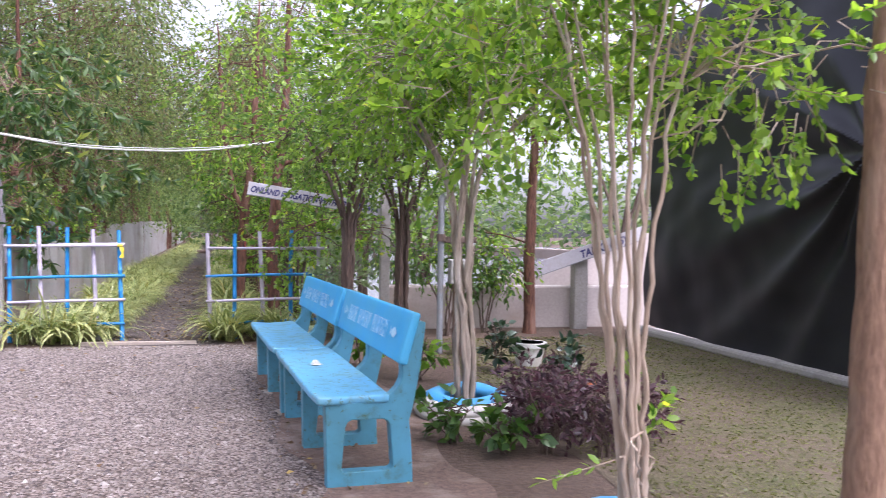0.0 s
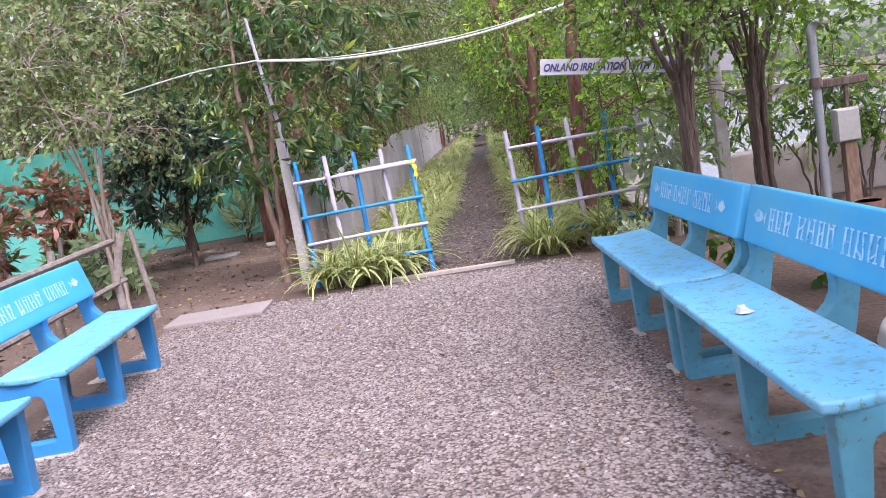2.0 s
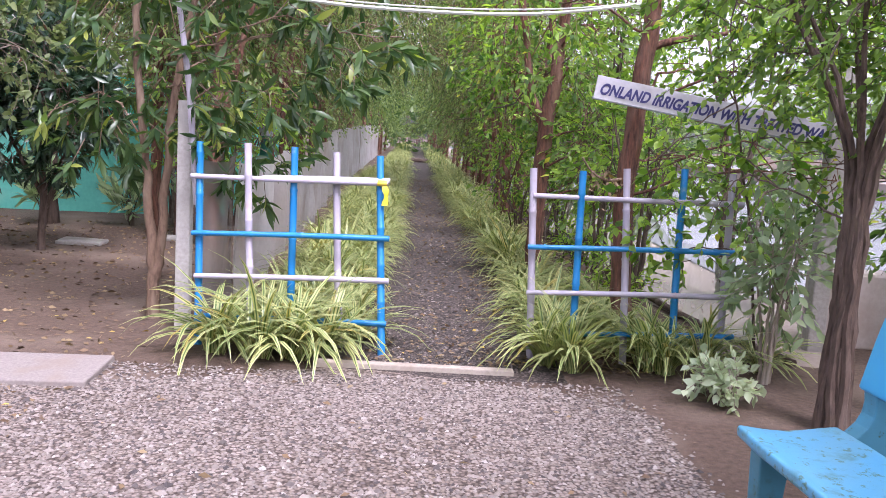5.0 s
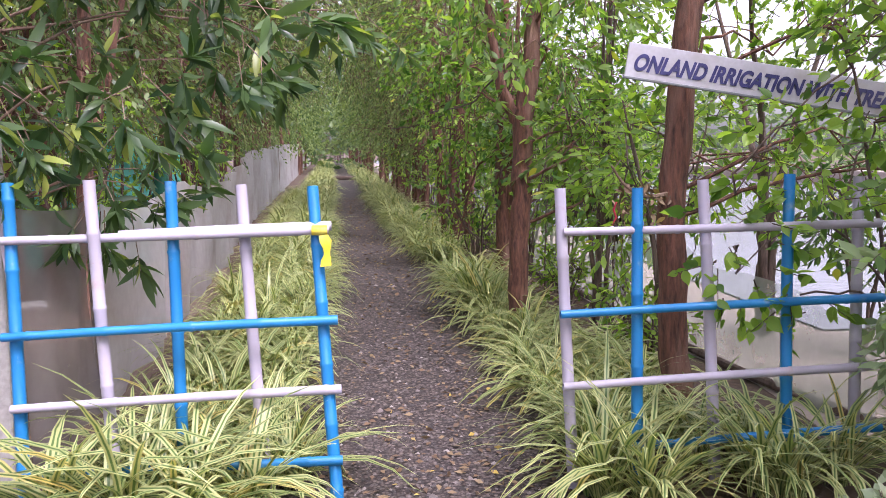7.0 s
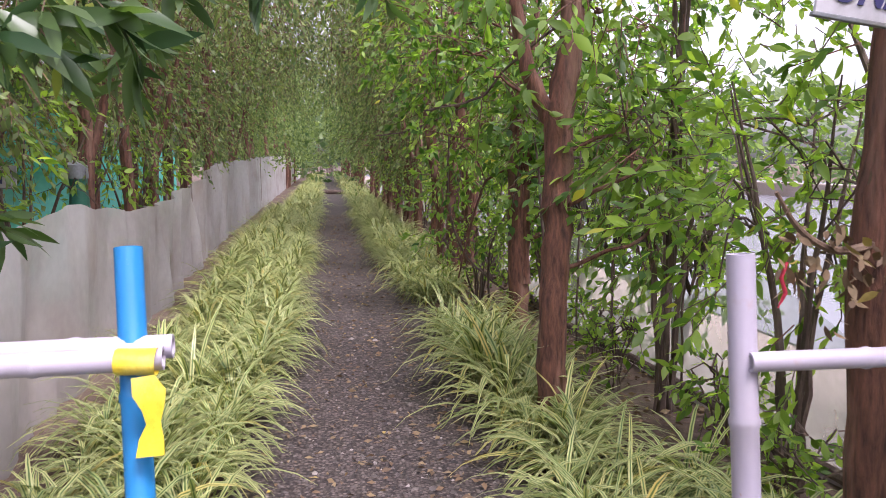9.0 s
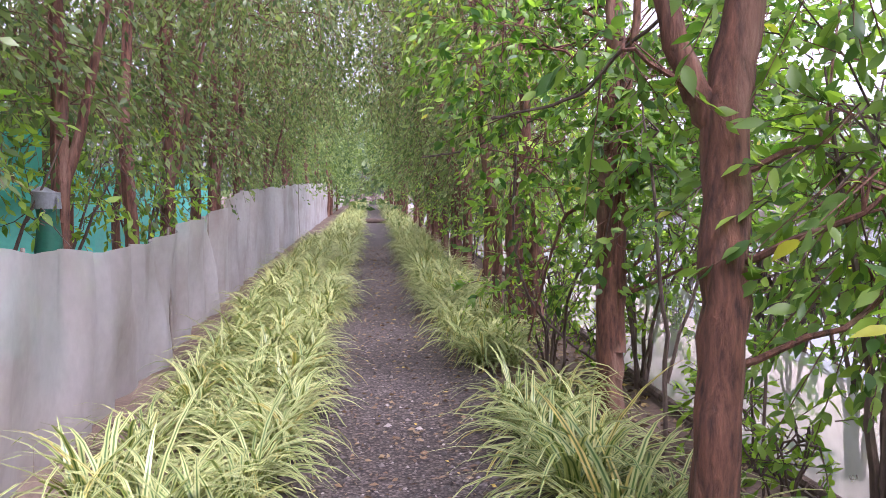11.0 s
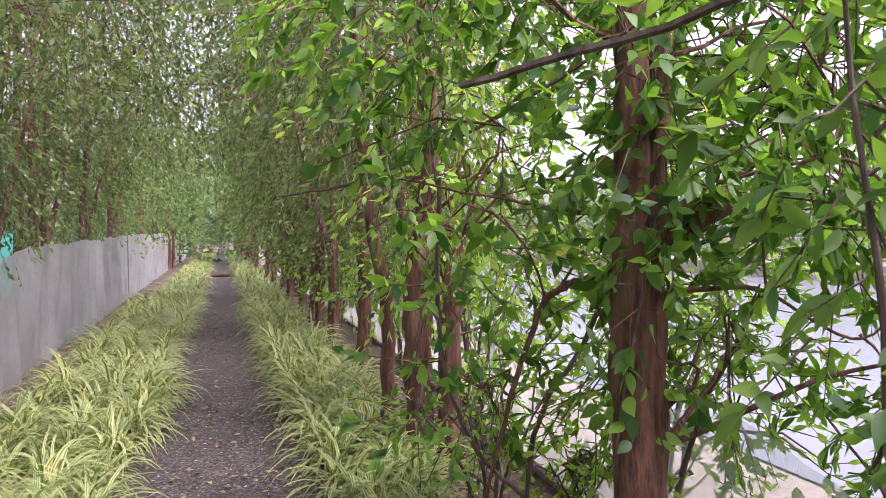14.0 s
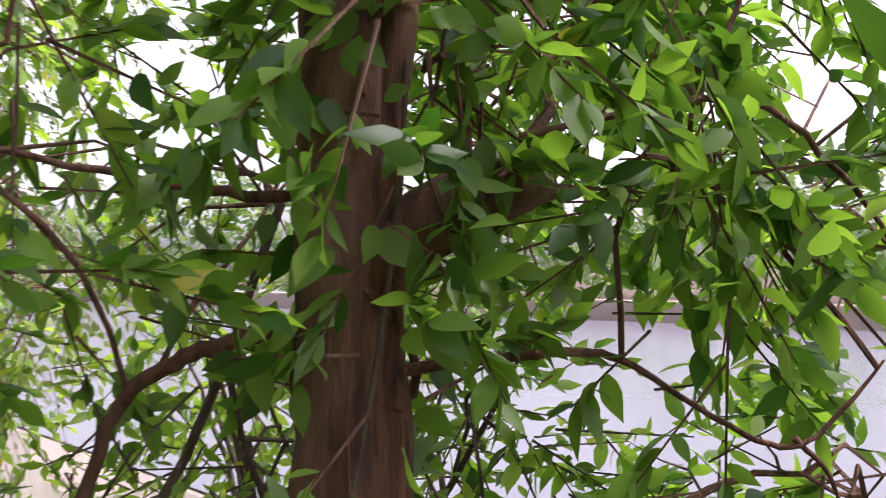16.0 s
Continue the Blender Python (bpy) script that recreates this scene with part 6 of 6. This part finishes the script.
tree("mango_tree", pose(-2.38, 13.44, 0), "young mango tree with two stems and drooping leaves", "tree",
     [[(0.0, 0, -0.05, 0.052), (-0.01, 0, 0.35, 0.046), (-0.04, 0, 0.75, 0.036), (-0.08, 0, 1.3, 0.03), (-0.15, 0.0, 2.2, 0.025), (-0.1, 0.1, 3.2, 0.01)],
      [(0.0, 0, 0.3, 0.042), (0.05, 0, 0.6, 0.036), (0.08, 0.0, 1.1, 0.03), (0.16, -0.02, 1.8, 0.028), (0.4, -0.1, 2.8, 0.012)]],
     [(0.6, 0.4, 1.35, 0.35, 0.3, 0.3, 22), (1.25, 0.8, 2.1, 0.3, 0.35, 0.2, 10), (1.7, 1.0, 2.25, 0.25, 0.3, 0.15, 6), (-0.35, -0.1, 1.55, 0.4, 0.35, 0.35, 30), (0.2, -0.15, 1.7, 0.35, 0.3, 0.3, 26), (0.8, -0.1, 1.7, 0.4, 0.4, 0.3, 16), (0.0, 0.1, 2.4, 0.6, 0.6, 0.4, 32), (0.7, -0.2, 2.4, 0.6, 0.5, 0.4, 30), (1.2, 0.1, 2.2, 0.5, 0.5, 0.4, 26),
      (0.3, 0.3, 3.1, 0.9, 0.8, 0.6, 70), (1.0, 0.1, 3.0, 0.8, 0.7, 0.6, 60), (-0.6, 0.2, 2.8, 0.6, 0.6, 0.5, 44)],
     LEAF_LONG, LEAF_MANGO, BROWN_BARK, 0.165, 61, 12, 0.25, 0.35, "trees round the yard", True, 9, 1.0, 0.7)
tree("mango_tree", pose(-5.4, 18.6, 0), "large dark mango tree whose boughs hang over the lane", "tree",
     [[(0, 0, -0.05, 0.1), (0, 0, 1.0, 0.085), (0.1, 0, 2.0, 0.075), (0.25, -0.1, 3.2, 0.06), (0.5, -0.2, 4.8, 0.03)], [(0.1, 0, 1.9, 0.05), (-0.2, 0, 2.6, 0.045), (-0.45, 0, 3.6, 0.03)]],
     [(2.4, -0.8, 3.2, 0.7, 0.8, 0.4, 40), (1.3, 0.6, 3.2, 0.7, 0.8, 0.5, 40), (0.2, -0.9, 3.2, 0.9, 0.8, 0.6, 60), (1.5, -0.9, 3.6, 0.8, 0.8, 0.6, 50), (-0.8, 0.0, 3.4, 0.9, 0.8, 0.6, 60), (3.0, -1.2, 3.8, 0.9, 0.9, 0.6, 60), (2.6, -0.2, 4.6, 1.1, 1.1, 0.6, 70), (0.4, 0.2, 4.0, 1.2, 1.1, 0.7, 100), (1.6, 0.5, 4.0, 1.1, 1.1, 0.7, 90), (0.3, 0, 5.0, 1.4, 1.4, 0.7, 100)],
     LEAF_LONG, LEAF_MANGO, DARK_BARK, 0.17, 62, 11, 0.28, 0.4, "trees round the yard", True, 9, 1.0, 0.7)
for k, (x, y) in enumerate(((-7.2, 15.2), (-8.0, 13.0), (-6.6, 17.2))):
    shrub("croton", x, y, "tall croton bush with red and pink leaves", 1.9, 0.8, 240, LEAF_FINE, LEAF_RED, 0.17, 70 + k, 6, DARK_BARK, 8, 0.0)
for k, (x, y) in enumerate(((-5.4, 18.4), (-3.6, 18.9), (-4.4, 18.8), (-7.4, 18.0))):
    shrub("grass_clump", x, y, "upright green clump before the turquoise fence", 0.6, 0.22, 40, LEAF_LONG, LEAF_GREY, 0.22, 80 + k, 5, DARK_BARK, 6, -0.6, 0.05, "plant")
shrub("potted_croton", -4.9, 14.6, "low bush with pale and pink leaves", 0.75, 0.4, 110, LEAF_BROAD, LEAF_GREY, 0.13, 85, 5, DARK_BARK, 6, 0.1, 0.1)

# ---- low plants under the pond-side trees ----
for k, (x, y, s, mat, lab) in enumerate(((2.0, 7.3, 0.24, LEAF_GREEN, "low broad-leaved green plant beside a tyre"), (2.25, 7.0, 0.18, LEAF_GREEN, "low broad-leaved green plant at the gravel's edge"),
                                         (3.4, 8.9, 0.45, LEAF_SHRUB, "broad-leaved dark plant on the lawn"), (3.1, 9.9, 0.5, LEAF_SHRUB, "broad-leaved dark plant by a white pot"),
                                         (2.25, 9.6, 0.5, LEAF_NEAR, "broad-leaved plant behind the bench"), (1.9, 10.4, 0.45, LEAF_NEAR, "broad-leaved plant behind the bench"))):
    shrub("leafy_plant", x, y, lab, s, 0.17, 26, LEAF_BROAD, mat, 0.1, 90 + k, 5, DARK_BARK, 4, 0.1, 0.1, "plant", 0.12)
for k, (x, y) in enumerate(((2.7, 7.35), (3.0, 7.75), (2.72, 7.8), (2.98, 7.3), (2.5, 6.95), (2.8, 6.8), (3.25, 7.3), (2.55, 7.45), (3.1, 6.95))):
    shrub("purple_plant", x, y, "dark purple-leaved low bedding plant", 0.36 + 0.05 * (k % 3), 0.21, 64, LEAF_FINE, LEAF_PURPLE, 0.055, 110 + k, 6, DARK_BARK, 7, 0.1, 0.05, "plant", 0.12)


# ---- grass, fallen leaves, far woods ----
def strew(name, n, place, size, shape, mat, label, seed, up=0.9, category="leaves", rise=0.0):
    nr = np.random.default_rng(seed)
    P = place(nr, n)
    D = nr.normal(0, 1, P.shape)
    D[:, 2] = np.abs(D[:, 2]) * rise + (0.05 if not rise else 0)
    ob = leaves_object(name, P, D, nr.uniform(0.6, 1.3, len(P)) * size, shape, mat, None, "", nr, up)
    return tagged(ob, label, category, "", "stuff")


def litter_bench(r, n):
    return np.stack([0.75 + 0.9 * r.random(n), r.uniform(6.2, 10.3, n), np.full(n, 0.02)], -1)


def litter_yard(r, n):
    return np.stack([r.uniform(-2.8, 1.2, n), r.uniform(4, 12.2, n), np.full(n, 0.018)], -1)


def litter_soil(r, n):
    return np.stack([r.uniform(-8, -2.2, n), r.uniform(11, 19, n), np.full(n, 0.008)], -1)


def litter_lane(r, n):
    y = 12.5 + 22 * r.random(n) ** 1.3
    lo, hi = np.array([lane_left(q) for q in y]) - 0.2, np.array([lane_right(q) for q in y]) + 0.9
    return np.stack([lo + (hi - lo) * r.random(n) ** 0.75, y, np.full(n, 0.016)], -1)


def lawn_place(r, n):
    return np.stack([r.uniform(2.7, 6.0, n), r.uniform(4.5, 12.5, n), np.full(n, 0.004)], -1)


strew("fallen_leaves", 260, litter_yard, 0.05, LEAF_PLAIN, LITTER, "yellow and brown fallen leaves strewn over the gravel", 1)
strew("fallen_leaves", 160, litter_bench, 0.05, LEAF_PLAIN, LITTER, "brown fallen leaves gathered under the benches", 8)
strew("fallen_leaves", 4500, litter_soil, 0.055, LEAF_PLAIN, LITTER, "brown fallen leaves strewn over the soil", 2)
strew("fallen_leaves", 6500, litter_lane, 0.045, LEAF_PLAIN, LITTER, "brown fallen leaves strewn along the footpath", 3)
def litter_trees(r, n):
    y = r.uniform(15.5, 26, n)
    return np.stack([np.array([lane_right(q) for q in y]) + 0.25 + 1.25 * r.random(n), y, np.full(n, 0.018)], -1)


strew("fallen_leaves", 2600, litter_trees, 0.06, LEAF_PLAIN, LITTER, "brown fallen leaves under the lane trees", 9, 0.6)
strew("grass", 42000, lawn_place, 0.034, LEAF_SLIM, GRASS, "short worn grass of the lawn", 4, 0.8, "grass", 0.3)


def woods_place(r, n):
    a = r.uniform(0, 2 * np.pi, n)
    d = r.uniform(0, 1, n)
    x, y = np.cos(a) * (26 + 14 * d), 18 + np.sin(a) * (42 + 16 * d)
    z = 9.5 * r.random(n) ** 0.9 * (0.75 + 0.25 * np.sin(a * 17) * np.sin(a * 7 + 2))
    pondside = (np.cos(a) > 0.15) & (np.sin(a) > -0.75)
    z = np.where(pondside, z * 0.62, z)
    return np.stack([x, y, z + 0.1], -1)


def close_place(r, n):
    x = r.uniform(-16, -6, n)
    y = r.uniform(-8, 40, n)
    z = 7.5 * r.random(n) ** 0.9
    keep = np.abs(np.sin(x * 1.3) * np.sin(y * 1.1 + z * 0.9)) < 0.75
    p = np.stack([x, y, z], -1)[keep]
    return p[(p[:, 0] < -9.5) | (p[:, 2] > 2.4)]


def behind_place(r, n):
    return np.stack([r.uniform(-10, 12, n), r.uniform(-12, -4, n), 7 * r.random(n)], -1)


strew("far_woods", 38000, woods_place, 0.62, LEAF_PLAIN, LEAF_FAR, "far belt of green trees round the grounds", 5, 0.3, "trees", 0.6)
strew("grove", 26000, close_place, 0.24, LEAF_PLAIN, LEAF_FAR, "dense green grove beyond the yard", 6, 0.4, "trees", 0.5)
strew("grove", 9000, behind_place, 0.3, LEAF_PLAIN, LEAF_FAR, "green trees on the yard's near side", 7, 0.4, "trees", 0.5)
r = random.Random(3)
for k in range(14):
    x, y = r.uniform(-14, -6.5), r.uniform(13, 36)
    tagged(tube("tree", curved([(x, y, -0.05), (x + r.uniform(-0.2, 0.2), y, 2.2), (x + r.uniform(-0.5, 0.5), y, 6.0)], 4, 0.02, r), [0.12 - 0.009 * i for i in range(9)], DARK_BARK, None, "", 8),
           "dark tree trunk in the grove", "tree", "trunks of the grove")


def vine(points, r, label="thin dark bare vine hanging among the leaves"):
    tagged(tube("vine", curved(points, 7, 0.006, random.Random(int(points[0][2] * 100))), r, DARK_BARK, None, "", 5), label, "vine", "vines among the lane trees")


vine([(0.62, 20.0, 3.4), (0.58, 19.9, 2.6), (0.66, 19.95, 2.0), (0.7, 20.0, 1.75)], 0.008)
vine([(0.7, 20.05, 3.4), (0.68, 20.0, 2.7), (0.74, 20.0, 2.15), (0.7, 20.1, 1.9)], 0.006)
vine([(0.62, 19.6, 1.75), (0.6, 19.55, 1.1), (0.72, 19.5, 0.62), (1.0, 19.5, 0.32), (1.3, 19.55, 0.1)], 0.011)
vine([(1.35, 19.2, 1.6), (1.2, 19.3, 1.1), (1.0, 19.4, 0.7), (0.98, 19.5, 0.2), (0.98, 19.5, 0.0)], 0.012)
vine([(1.3, 18.3, 2.4), (0.8, 18.9, 2.0), (0.3, 19.6, 1.75), (-0.05, 20.2, 1.7)], 0.007, "long thin bough reaching over the path")
vine([(0.95, 15.9, 2.3), (0.6, 16.5, 2.0), (0.5, 17.0, 1.85), (0.2, 17.6, 1.8)], 0.008, "long thin bough reaching over the path")
for k in range(4):
    a = 1.6 * k
    vine([(1.5 + 0.12 * math.cos(a), 16.1 + 0.1 * math.sin(a), 3.0 + 0.01 * k), (1.47 + 0.035 * math.cos(a + 1), 16.1 + 0.035 * math.sin(a + 1), 2.0), (1.46 + 0.035 * math.cos(a + 3), 16.1 + 0.035 * math.sin(a + 3), 1.4), (1.43 + 0.03 * math.cos(a + 4), 16.1, 0.6), (1.42 + 0.05 * math.cos(a), 16.1, 0.0)], 0.009, "thin grey vine twisted with others round a pole")
vine([(1.5, 16.1, 2.6), (1.46, 16.1, 1.4), (1.42, 16.1, 0.0)], 0.02, "thin bare leaning pole among the shrubs")
